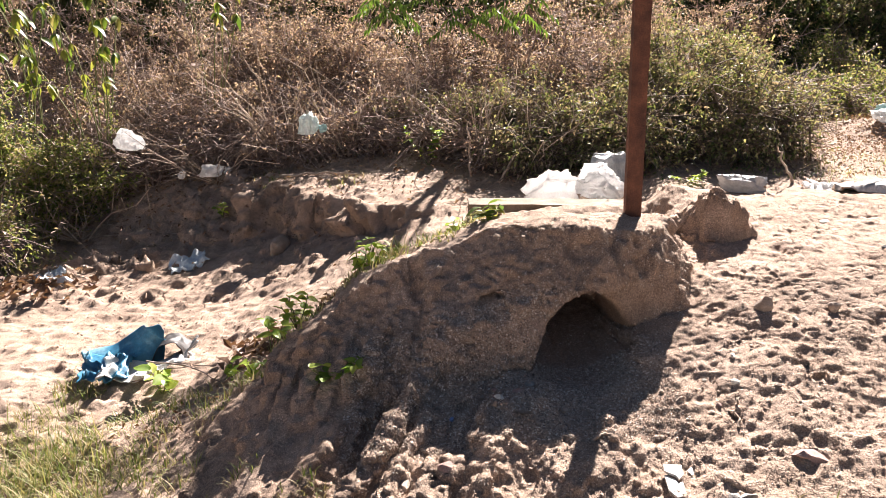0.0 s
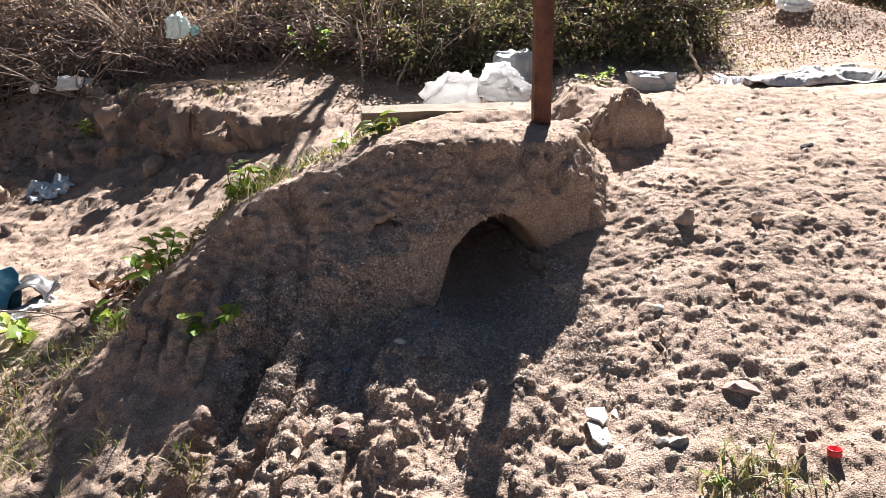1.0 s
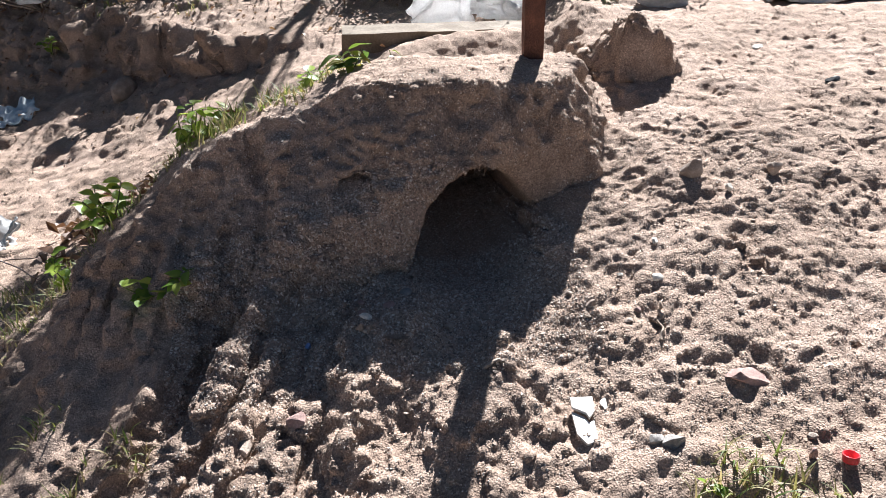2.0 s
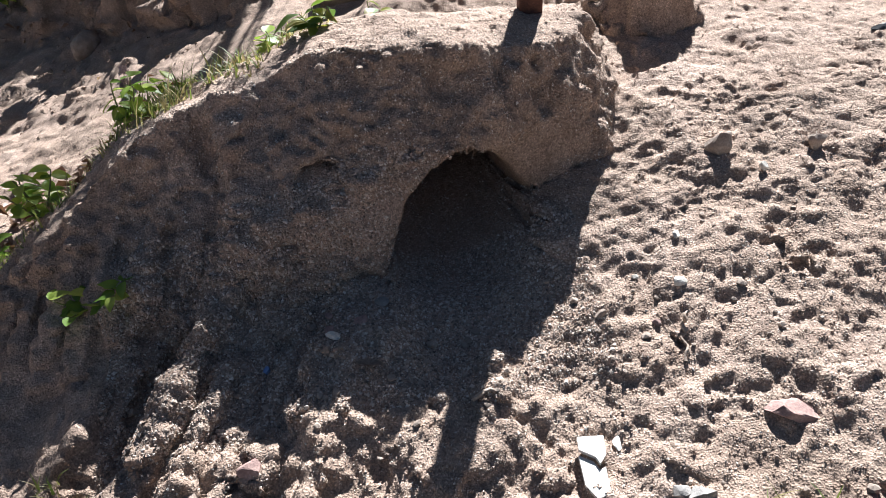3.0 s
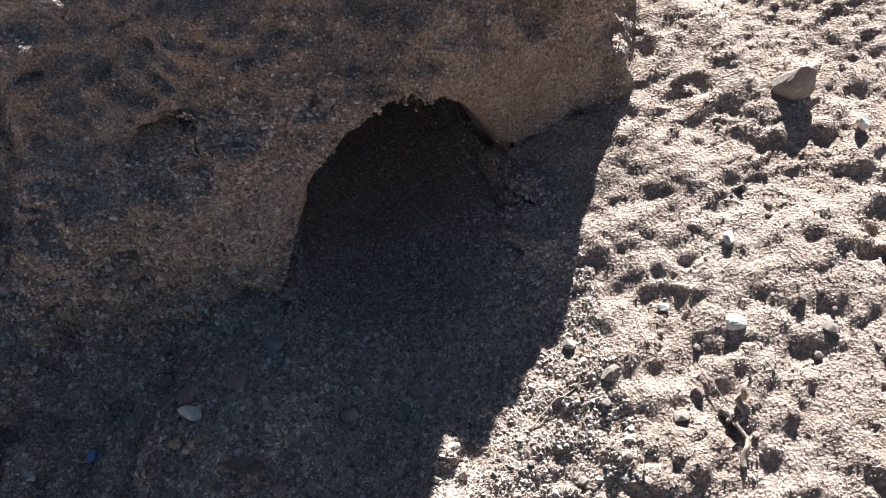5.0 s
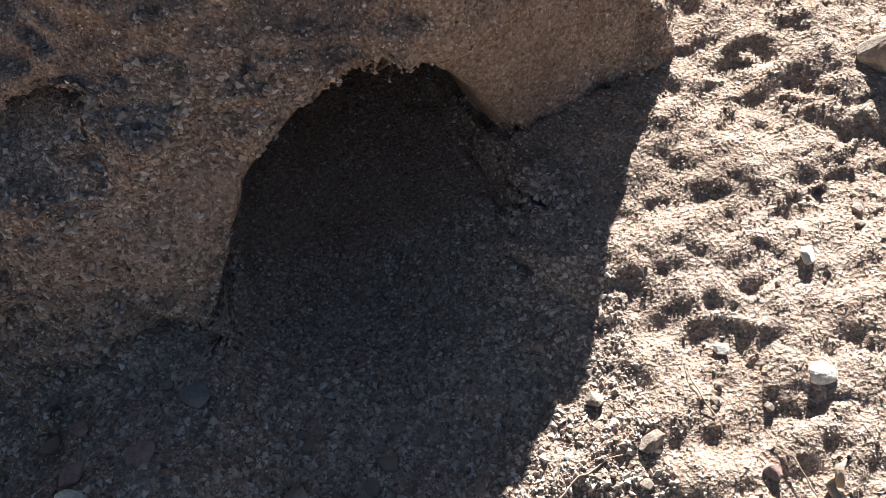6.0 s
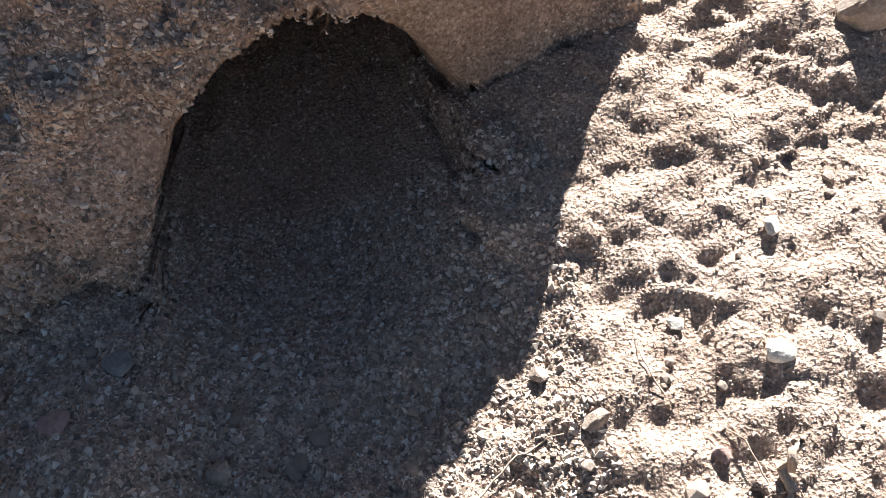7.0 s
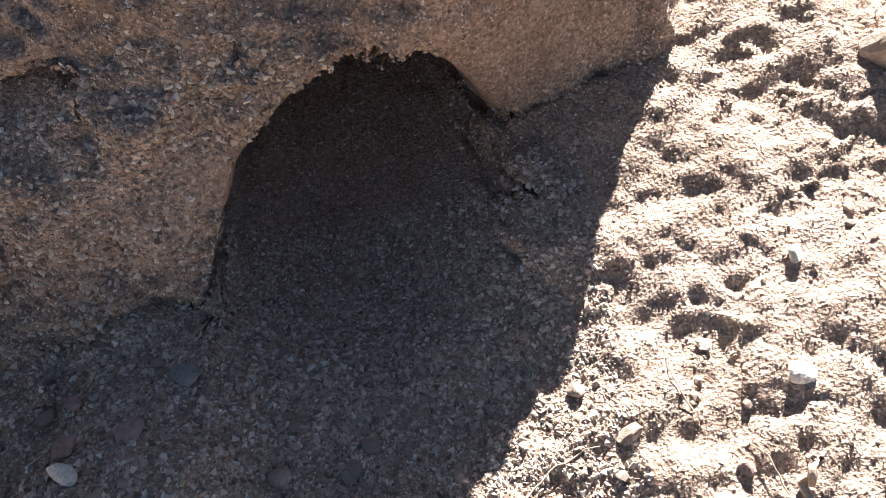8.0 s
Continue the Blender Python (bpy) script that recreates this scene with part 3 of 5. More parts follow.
# the dry brown thicket behind the gully and the mound
for i, (bx, by, bw, bd, bt) in enumerate(((-3.7, 8.1, 1.8, 1.4, 1.15), (-2.7, 7.9, 1.7, 1.4, 1.15), (-1.8, 8.3, 1.7, 1.3, 1.15), (-0.9, 8.15, 1.6, 1.2, 1.05), (0.0, 7.75, 1.5, 1.1, 0.95), (0.8, 7.4, 1.5, 1.1, 1.0), (1.5, 7.2, 1.6, 1.3, 1.05),
                                             (-3.2, 9.4, 2.0, 1.4, 1.5), (-1.9, 9.2, 2.0, 1.4, 1.5), (-0.6, 8.8, 2.0, 1.4, 1.45), (0.7, 8.5, 2.0, 1.4, 1.45), (2.0, 8.7, 1.9, 1.4, 1.4), (3.2, 9.3, 1.9, 1.4, 1.4), (-4.6, 9.2, 1.9, 1.4, 1.5))):
    shrub("dry_shrub", bx, by, bw, bd, bt, 11000, DRY_LEAF, DRY_TWIG, "dry brown shrub with tangled twigs and withered leaves", 100 + i, 0.028, 30)
# lower, denser brush along the bank
for i, (bx, by, bw, bd, bt) in enumerate(((-3.2, 7.3, 1.2, 0.6, 0.6), (-2.4, 7.45, 1.2, 0.6, 0.5), (-1.6, 7.3, 1.2, 0.6, 0.5), (-0.65, 7.05, 1.2, 0.6, 0.42), (0.1, 6.85, 1.0, 0.5, 0.42), (-0.4, 6.85, 0.8, 0.4, 0.24), (0.45, 6.4, 0.7, 0.4, 0.3))):
    shrub("dry_shrub", bx, by, bw, bd, bt, int(13000 * bw * bt), GREEN_LEAF if i > 3 else DRY_LEAF, DRY_TWIG, "low dense shrub of tangled twigs along the bank", 120 + i, 0.032, 26)
# the greener shrubs on the right
for i, (bx, by, bw, bd, bt) in enumerate(((1.6, 5.75, 0.9, 0.4, 0.42), (2.25, 5.75, 0.9, 0.4, 0.45), (2.62, 5.95, 0.6, 0.45, 0.4), (0.8, 5.95, 0.8, 0.4, 0.45), (1.15, 6.1, 1.1, 0.8, 0.5), (1.85, 6.1, 1.2, 0.8, 0.55), (2.3, 6.3, 1.0, 0.9, 0.7), (2.0, 6.9, 1.3, 1.0, 0.95), (2.6, 7.3, 1.0, 0.9, 0.75), (0.65, 6.5, 0.9, 0.7, 0.6))):
    shrub("green_shrub", bx, by, bw, bd, bt, int(17000 * bw * bt), GREEN_LEAF, BARK, "sprawling shrub with small yellow-green leaves", 140 + i, 0.034, 26)
# low growth on the left of the gully, and beyond the path on the right
for i, (bx, by, bw, bd, bt) in enumerate(((-3.25, 6.45, 1.1, 0.8, 0.95), (-3.9, 6.4, 1.3, 0.9, 1.3), (-3.5, 5.6, 0.9, 0.7, 0.6), (4.4, 8.2, 1.3, 0.9, 0.5), (5.3, 7.8, 1.2, 0.9, 0.45), (5.8, 9.2, 1.4, 1.0, 0.7), (4.6, 9.6, 1.4, 1.0, 0.6), (3.35, 7.6, 1.0, 0.6, 0.32), (4.9, 7.2, 1.1, 0.7, 0.4), (3.9, 7.5, 1.0, 0.6, 0.3))):
    shrub("green_shrub", bx, by, bw, bd, bt, int(9000 * bw * bt), FIELD_LEAF, DRY_TWIG, "low leafy green shrub beside the gully", 160 + i, 0.036, 24)
for i, (bx, by) in enumerate(((-2.6, 6.85), (-2.0, 7.15), (-3.1, 7.2), (-1.2, 7.45), (-0.4, 7.45), (-2.5, 7.3), (0.45, 6.95))):
    shrub("brush_pile", bx, by, 1.4, 0.7, 0.5, 1600, DRY_LEAF, DRY_TWIG, "heap of dark dead branches along the gully", 180 + i, 0.03, 34)
# low dead brush that reaches the top of the bank
for i, (bx, by) in enumerate(((-1.75, 6.85), (-1.25, 6.75), (-0.8, 6.7), (-0.35, 6.55), (0.1, 6.35), (0.45, 6.05), (0.0, 6.75), (-1.0, 7.05))):
    shrub("brush_pile", bx, by, 1.0, 0.45, 0.24, 1500, DRY_LEAF, DRY_TWIG, "low heap of dry twigs on top of the bank", 190 + i, 0.03, 24)
for i, (bx, by, bt, bw) in enumerate(((-5.5, 12.5, 4.5, 3.5), (-3.4, 12.2, 4.2, 3.2), (-1.2, 12.6, 4.6, 3.6), (1.0, 12.0, 4.4, 3.4), (3.2, 12.4, 4.6, 3.6), (5.0, 12.0, 4.0, 3.4), (7.2, 11.5, 4.4, 3.6), (9.4, 12.5, 4.6, 3.8), (-7.8, 12.2, 4.6, 3.8), (3.8, 10.6, 2.2, 2.2))):
    far_tree(bx, by + 1.0, bt * 0.7, bw, 200 + i, 0.15)
# a tall dense growth closes the view behind the thicket
for i in range(11):
    shrub("undergrowth_shrub", -6.2 + 1.3 * i, 10.6 + 0.25 * math.sin(i * 2.3), 2.2, 1.2, 1.75 + 0.2 * math.sin(i * 1.7), 7000, DARK_LEAF if i % 3 else GREEN_LEAF, BARK, "tall dark green undergrowth behind the dry thicket", 230 + i, 0.075, 22, "undergrowth behind the thicket", 0.7)


# ---- more materials ----
def leaf_each(name, shades, through=0.35, roughness=0.45):
    """As leaf_surface, with the shade chosen object by object."""
    m = leaf_surface(name, shades, through, roughness)
    nodes, links = m.node_tree.nodes, m.node_tree.links
    pick = nodes.new("ShaderNodeObjectInfo").outputs["Random"]
    ramp = [n for n in nodes if n.bl_idname == "ShaderNodeValToRGB"][0]
    links.new(pick, ramp.inputs[0])
    return m


def plastic(name, dark, mid, light, through=0.4, roughness=0.35, size=0.12):
    m = rough_surface(name, dark, mid, light, size, roughness, 0.35, 0.006)
    nodes, links = m.node_tree.nodes, m.node_tree.links
    tr = nodes.new("ShaderNodeBsdfTranslucent")
    tr.inputs[0].default_value = (*light, 1)
    mix = nodes.new("ShaderNodeMixShader")
    mix.inputs[0].default_value = through
    links.new(nodes["Principled BSDF"].outputs[0], mix.inputs[1])
    links.new(tr.outputs[0], mix.inputs[2])
    links.new(mix.outputs[0], nodes["Material Output"].inputs[0])
    return m


WEED_LEAF = leaf_each("weed_leaf", ((0.15, 0.26, 0.04), (0.25, 0.38, 0.06), (0.36, 0.48, 0.08), (0.48, 0.54, 0.13)), 0.55)
SAPLING_LEAF = leaf_each("sapling_leaf", ((0.06, 0.12, 0.02), (0.12, 0.19, 0.03), (0.25, 0.28, 0.05), (0.3, 0.27, 0.1)), 0.45)
WEED_STEM = rough_surface("weed_stem", (0.12, 0.14, 0.05), (0.17, 0.19, 0.07), (0.24, 0.22, 0.1), 0.03, 0.7, 0.2)
GRASS = leaf_surface("grass_blade", ((0.09, 0.14, 0.03), (0.15, 0.2, 0.05), (0.25, 0.27, 0.09), (0.38, 0.33, 0.17), (0.46, 0.38, 0.24)), 0.4)
LITTER = leaf_surface("leaf_litter", ((0.12, 0.06, 0.035), (0.22, 0.12, 0.07), (0.32, 0.2, 0.12), (0.42, 0.3, 0.2)), 0.15)
WHITE_BAG = plastic("white_plastic", (0.74, 0.74, 0.74), (0.82, 0.82, 0.81), (0.9, 0.9, 0.9), 0.6)
GREY_BAG = plastic("grey_clear_plastic", (0.3, 0.31, 0.32), (0.42, 0.43, 0.44), (0.62, 0.63, 0.64), 0.25, 0.25)
TEAL_BAG = plastic("teal_plastic", (0.25, 0.42, 0.44), (0.36, 0.53, 0.54), (0.5, 0.65, 0.64), 0.3)
MINT_BAG = plastic("pale_mint_plastic", (0.5, 0.6, 0.58), (0.62, 0.72, 0.7), (0.78, 0.82, 0.81), 0.3)
BLUE_SACK = plastic("blue_woven_plastic", (0.012, 0.09, 0.2), (0.05, 0.25, 0.4), (0.34, 0.56, 0.64), 0.12, 0.45, 0.16)
SACK_LINING = plastic("white_sack_print", (0.5, 0.48, 0.45), (0.7, 0.7, 0.68), (0.82, 0.82, 0.82), 0.12, 0.5, 0.1)
PAPER_SACK = rough_surface("grey_white_sack", (0.22, 0.2, 0.19), (0.62, 0.6, 0.57), (0.76, 0.74, 0.71), 0.16, 0.7, 0.5)
PAPER = rough_surface("bluish_paper", (0.36, 0.44, 0.5), (0.62, 0.68, 0.71), (0.75, 0.78, 0.79), 0.06, 0.7, 0.3)
FOAM = rough_surface("white_foam", (0.7, 0.69, 0.67), (0.78, 0.77, 0.75), (0.84, 0.83, 0.81), 0.04, 0.75, 0.3)
TILE_WHITE = rough_surface("white_glaze_shard", (0.66, 0.62, 0.56), (0.74, 0.71, 0.66), (0.8, 0.78, 0.73), 0.05, 0.55, 0.25)
RED_CAP = rough_surface("red_plastic", (0.55, 0.015, 0.02), (0.62, 0.02, 0.03), (0.68, 0.03, 0.04), 0.02, 0.3, 0.05, 0.0005)
BLUE_CHIP = rough_surface("blue_plastic_chip", (0.12, 0.2, 0.42), (0.2, 0.3, 0.55), (0.3, 0.4, 0.62), 0.02, 0.4, 0.2)
BLACK = rough_surface("black_plastic", (0.012, 0.012, 0.013), (0.02, 0.02, 0.022), (0.035, 0.035, 0.037), 0.04, 0.45, 0.2)


# ---- stones ----
def stone_mesh(seed, size, flat=0.6, chips=11, detail=3):
    """A broken stone: a rough ball cut by flat planes."""
    rng = np.random.default_rng(seed)
    bm = bmesh.new()
    bmesh.ops.create_icosphere(bm, subdivisions=detail, radius=1.0)
    cuts = [(Vector(rng.normal(size=3)).normalized(), rng.uniform(0.42, 0.8)) for _ in range(chips)]
    for v in bm.verts:
        for n, d in cuts:
            over = v.co.dot(n) - d
            if over > 0:
                v.co -= n * over
        v.co *= 1 + 0.06 * noise.noise(v.co * 3 + Vector((seed, 0, 0)))
        v.co = Vector((v.co.x * size[0], v.co.y * size[1], v.co.z * size[2] * flat))
    me = bpy.data.meshes.new("stone")
    for f in bm.faces:
        f.smooth = False
    bm.to_mesh(me)
    bm.free()
    return me


def stone(name, x, y, size, seed, material, label, lift=0.35, turn=0.0, flat=0.7, z=None, group="", chips=11):
    ob = put_mesh(name, stone_mesh(seed, size, flat, chips), material)
    base = height(x, y) if z is None else z
    ob.matrix_world = pose(x, y, base + size[2] * flat * lift, 4, -5, turn)
    return tagged(ob, label, "stone", group)


stone("rock", 1.205, 2.715, (0.044, 0.034, 0.042), 11, STONE, "angular tan rock half sunk in the trodden soil", 0.4, 20, 1.0)
stone("rock", 1.455, 2.685, (0.032, 0.026, 0.03), 12, STONE, "small angular pale rock on the slope", 0.5, -10, 0.9)
stone("rock", 1.075, 1.985, (0.058, 0.045, 0.04), 13, RED_STONE, "dull reddish-purple angular rock on the loose soil", 0.12, -25, 0.75)
stone("rock", 1.285, 2.62, (0.014, 0.011, 0.02), 14, WHITE_STONE, "small upright pale brick fragment on the slope", 0.6, 10, 1.0)
stone("rock", 0.86, 1.86, (0.032, 0.028, 0.03), 15, rough_surface("grey_stone", (0.2, 0.19, 0.18), (0.3, 0.28, 0.26), (0.42, 0.39, 0.36), 0.03, 0.85, 0.6), "crumbling grey lump beside the grass", 0.2, 30)
stone("rock", 0.825, 1.88, (0.024, 0.02, 0.022), 16, bpy.data.materials["grey_stone"], "rounded pale grey stone on the loose soil", 0.35, 70)
stone("rock", 1.13, 1.765, (0.014, 0.011, 0.02), 17, RED_STONE, "small upright orange-tan stone beside the cap", 0.6, 0, 1.0)
stone("rock", 0.014, 2.075, (0.03, 0.024, 0.024), 18, RED_STONE, "rounded reddish-brown stone on the clods", 0.45, 15)
stone("rock", -0.12, 2.04, (0.034, 0.026, 0.024), 19, STONE, "tan stone bedded in the clods", 0.3, 60)
stone("rock", -1.2, 5.45, (0.11, 0.09, 0.09), 20, STONE, "large rounded buff boulder at the foot of the gully bank", 0.3, 60, 0.9, chips=3)
stone("pebble", 0.789, 2.308, (0.017, 0.014, 0.013), 21, STONE, "chipped pinkish-white pebble at the shadow's edge", 0.6, 12)
stone("pebble", 0.19, 2.335, (0.019, 0.012, 0.013), 22, WHITE_STONE, "smooth cream pebble below the dug face", 0.95, -25)
stone("pebble", 0.175, 2.293, (0.012, 0.011, 0.016), 23, STONE, "small tan block of broken brick", 0.7, 10, 1.0)
stone("pebble", 0.254, 2.377, (0.018, 0.016, 0.013), 24, RED_STONE, "flat reddish pebble in the shaded dust", 0.95, 30)
stone("pebble", 0.41, 2.327, (0.016, 0.013, 0.012), 25, STONE, "grey-tan pebble in the shaded dust", 0.95, 45)
stone("pebble", 0.311, 2.443, (0.024, 0.016, 0.011), 26, bpy.data.materials["grey_stone"], "flat slate-grey pebble below the dug face", 0.95, -15)
stone("pebble", 0.893, 2.391, (0.014, 0.011, 0.01), 27, WHITE_STONE, "small white pebble on the sunlit soil", 0.5, 0)
stone("pebble", 0.973, 2.336, (0.019, 0.013, 0.013), 28, WHITE_STONE, "smooth white egg-shaped pebble on the sunlit soil", 0.2, -20, 0.8, chips=2)
stone("pebble", 0.18, 2.428, (0.013, 0.011, 0.01), 29, RED_STONE, "reddish pebble in the shaded dust", 0.95, 10)
stone("pebble", 0.181, 2.372, (0.018, 0.014, 0.012), 30, RED_STONE, "dark reddish pebble in the shaded dust", 0.95, 80)
stone("pebble", 0.743, 2.368, (0.013, 0.011, 0.01), 31, STONE, "tan pebble beside the hollow", 0.95, 30)
stone("pebble", 0.899, 2.253, (0.012, 0.01, 0.01), 32, RED_STONE, "small rose-tan pebble on the sunlit soil", 0.5, 10)
stone("pebble", 1.012, 2.469, (0.015, 0.01, 0.009), 33, WHITE_STONE, "thin pale chip of stone on the slope", 0.5, 40)
stone("pebble", 1.88, 3.68, (0.03, 0.022, 0.014), 34, WHITE_STONE, "flat white pebble on the trodden slope", 0.5, 0)

# loose pebbles round the hollow
rng = np.random.default_rng(77)
pebble_meshes = [stone_mesh(300 + k, (1, 1, 1), 0.7, 5, 1) for k in range(8)]
for k in range(210):
    px, py = rng.uniform(-0.35, 1.5), rng.uniform(1.75, 2.75)
    if px < 0.98 and py > 2.42:
        py -= 0.38
    s = float(np.clip(rng.lognormal(-5.25, 0.4), 0.003, 0.012))
    ob = put_mesh("pebble", pebble_meshes[k % 8], STONE)
    ob.matrix_world = pose(px, py, height(px, py) + 0.3 * s, rng.uniform(-20, 20), rng.uniform(-20, 20), rng.uniform(0, 360)) @ Matrix.Diagonal((s * rng.uniform(0.8, 1.5), s, s * rng.uniform(0.7, 1.1), 1))
    tagged(ob, "small loose pebble on the sandy soil", "pebble", "loose pebbles round the hollow")

for k in range(70):
    px, py = rng.uniform(-0.1, 0.8), rng.uniform(2.12, 2.5)
    s = float(rng.uniform(0.004, 0.011))
    ob = put_mesh("pebble", pebble_meshes[k % 8], STONE)
    ob.matrix_world = pose(px, py, height(px, py) + 0.4 * s, rng.uniform(-20, 20), rng.uniform(-20, 20), rng.uniform(0, 360)) @ Matrix.Diagonal((s * rng.uniform(0.8, 1.5), s, s * rng.uniform(0.7, 1.1), 1))
    tagged(ob, "small loose pebble in the shaded dust", "pebble", "loose pebbles round the hollow")


# ---- grit and crumbs ----
HEAP_SOIL = rough_surface("brown_heap_soil", (0.17, 0.105, 0.075), (0.25, 0.165, 0.12), (0.33, 0.24, 0.18), 0.15, 0.95, 0.4, island=0.3)
def grit(name, count, x0, x1, y0, y1, small, large, seed, material, label, sunk=0.1, power=2.6):
    rng = np.random.default_rng(seed)
    inside = np.argwhere((GX > x0) & (GX < x1) & (GY > y0) & (GY < y1))
    weight = np.linalg.norm(np.cross(dax[inside[:, 0], inside[:, 1]], day[inside[:, 0], inside[:, 1]]), axis=1)
    weight = np.where(stretch[inside[:, 0], inside[:, 1]] > 5, 0, weight)
    pick = inside[rng.choice(len(inside), count, p=weight / weight.sum())]
    at, nm = SURFACE[pick[:, 0], pick[:, 1]], normal[pick[:, 0], pick[:, 1]]
    at = at + dax[pick[:, 0], pick[:, 1]] * rng.uniform(-0.5, 0.5, (count, 1)) + day[pick[:, 0], pick[:, 1]] * rng.uniform(-0.5, 0.5, (count, 1))
    size = small * (large / small) ** (rng.random(count) ** power)
    at = at - nm * size[:, None] * sunk
    # each grain is a low crooked pyramid, sunk in the soil
    spin, side = rng.uniform(0, 2 * np.pi, count), np.cross(nm, rng.normal(size=(count, 3)))
    side /= np.linalg.norm(side, axis=1, keepdims=True) + 1e-9
    other = np.cross(nm, side)
    corners = []
    for k in range(4):
        a = spin + k * np.pi / 2 + rng.normal(size=count) * 0.25
        reach, low = rng.uniform(0.6, 1.2, count), rng.uniform(-0.6, 0.1, count)
        corners.append((side * np.cos(a)[:, None] + other * np.sin(a)[:, None]) * reach[:, None] + nm * low[:, None])
    a, reach = rng.uniform(0, 2 * np.pi, count), rng.uniform(0, 0.6, count)
    corners.append(nm * rng.uniform(0.3, 0.75, count)[:, None] + (side * np.cos(a)[:, None] + other * np.sin(a)[:, None]) * reach[:, None])
    v = np.stack(corners, 1) * size[:, None, None] + at[:, None]
    f = np.array([(0, 1, 4), (1, 2, 4), (2, 3, 4), (3, 0, 4)])
    f = (f[None] + 5 * np.arange(count)[:, None, None]).reshape(-1, 3)
    ob = put_mesh(name, mesh_of(name, v.reshape(-1, 3), f, False), material)
    return tagged(ob, label, "grit", kind="stuff")


GRAVEL = leaf_surface("gravel", ((0.13, 0.105, 0.09), (0.32, 0.255, 0.205), (0.21, 0.17, 0.14), (0.46, 0.375, 0.305), (0.6, 0.51, 0.43), (0.38, 0.265, 0.205), (0.52, 0.435, 0.36), (0.74, 0.68, 0.61)), 0.0, 0.9)
grit("fine_grit", 120000, -0.35, 1.6, 1.85, 2.95, 0.0014, 0.0052, 401, GRIT, "fine mixed sand grains and grit on the soil", 0.25)
grit("coarse_grit", 62000, -0.35, 0.8, 2.15, 2.68, 0.002, 0.0075, 406, GRAVEL, "coarse mixed gravel on the dust below the dug face", 0.05, 1.7)
grit("face_grit", 26000, -0.3, 1.0, 2.5, 2.98, 0.0016, 0.0048, 407, GRAVEL, "coarse sand grains stuck in the dug face", 0.2)
grit("soil_crumbs", 110000, -1.2, 2.6, 1.5, 4.4, 0.0024, 0.010, 402, SOIL, "crumbs of loose tan soil", 0.35)
grit("slope_grains", 30000, 0.75, 1.9, 1.7, 3.2, 0.0018, 0.0055, 408, SOIL, "loose tan sand grains on the trodden slope", 0.3)
grit("gully_rubble", 42000, -3.2, -0.5, 2.6, 6.6, 0.004, 0.024, 403, SOIL, "lumps of dry soil along the gully", 0.4)
grit("bank_rubble", 2600, -3.2, -0.3, 4.8, 6.5, 0.008, 0.05, 404, SOIL, "broken clods fallen from the gully bank", 0.4)
grit("heap_rubble", 9000, 2.3, 5.0, 5.3, 7.6, 0.008, 0.04, 405, HEAP_SOIL, "brown clods on the heap of earth", 0.3)


# ---- small litter near the hollow ----
def shard(x, y, turn):
    """Two snapped pieces of a white strip, lying end to end."""
    ob = thing("white_shard", (x, y, height(x, y) + 0.014), "snapped white glazed strip in two pieces on loose soil", "shard", turn=turn)
    for name, outline in (("upper_piece", ((-0.022, 0.018), (0.02, 0.024), (0.022, -0.012), (0.012, -0.03), (0.006, -0.018), (-0.02, -0.006))),
                          ("lower_piece", ((-0.02, -0.012), (0.003, -0.022), (0.012, -0.036), (0.021, -0.03), (0.026, -0.078), (0.006, -0.088), (-0.012, -0.066)))):
        bm = bmesh.new()
        f = bm.faces.new([bm.verts.new((a * 1.25, (b + 0.03) * 1.2, (0.011 if name[0] == "u" else 0.002) + 0.1 * (b + 0.03))) for a, b in outline])
        for v in bmesh.ops.extrude_face_region(bm, geom=[f])["geom"]:
            if isinstance(v, bmesh.types.BMVert):
                v.co.z += 0.008
        bmesh.ops.recalc_face_normals(bm, faces=bm.faces)
        part(name, bm, TILE_WHITE, ob, smooth=False)
    return ob


shard(0.678, 1.965, -12)
stone("shard_chip", 0.742, 2.01, (0.012, 0.024, 0.008), 40, TILE_WHITE, "thin broken white chip beside the strip", 0.8, -20, 0.7)


def bottle_cap(x, y):
    ob = thing("bottle_cap", (x, y, height(x, y) + 0.002), "bright red screw cap lying open side up", "bottle cap", turn=20)
    ob.matrix_world = pose(x, y, height(x, y) + 0.004, -14, 5, 20)
    n, bm = 40, bmesh.new()
    rings = []
    for r, z, rib in ((0.0145, 0, 0), (0.0165, 0.001, 0), (0.017, 0.004, 1), (0.017, 0.014, 1), (0.0172, 0.0145, 0), (0.0172, 0.018, 0), (0.0152, 0.018, 0), (0.0150, 0.003, 0)):
        rings.append([bm.verts.new(((r + 0.0004 * rib * (k % 2)) * math.cos(2 * math.pi * k / n), (r + 0.0004 * rib * (k % 2)) * math.sin(2 * math.pi * k / n), z)) for k in range(n)])
    for a, b in zip(rings, rings[1:]):
        for k in range(n):
            bm.faces.new((a[k], a[(k + 1) % n], b[(k + 1) % n], b[k]))
    bm.faces.new(rings[0][::-1])
    bm.faces.new(rings[-1])
    part("shell", bm, RED_CAP, ob)
    return ob


bottle_cap(1.195, 1.735)


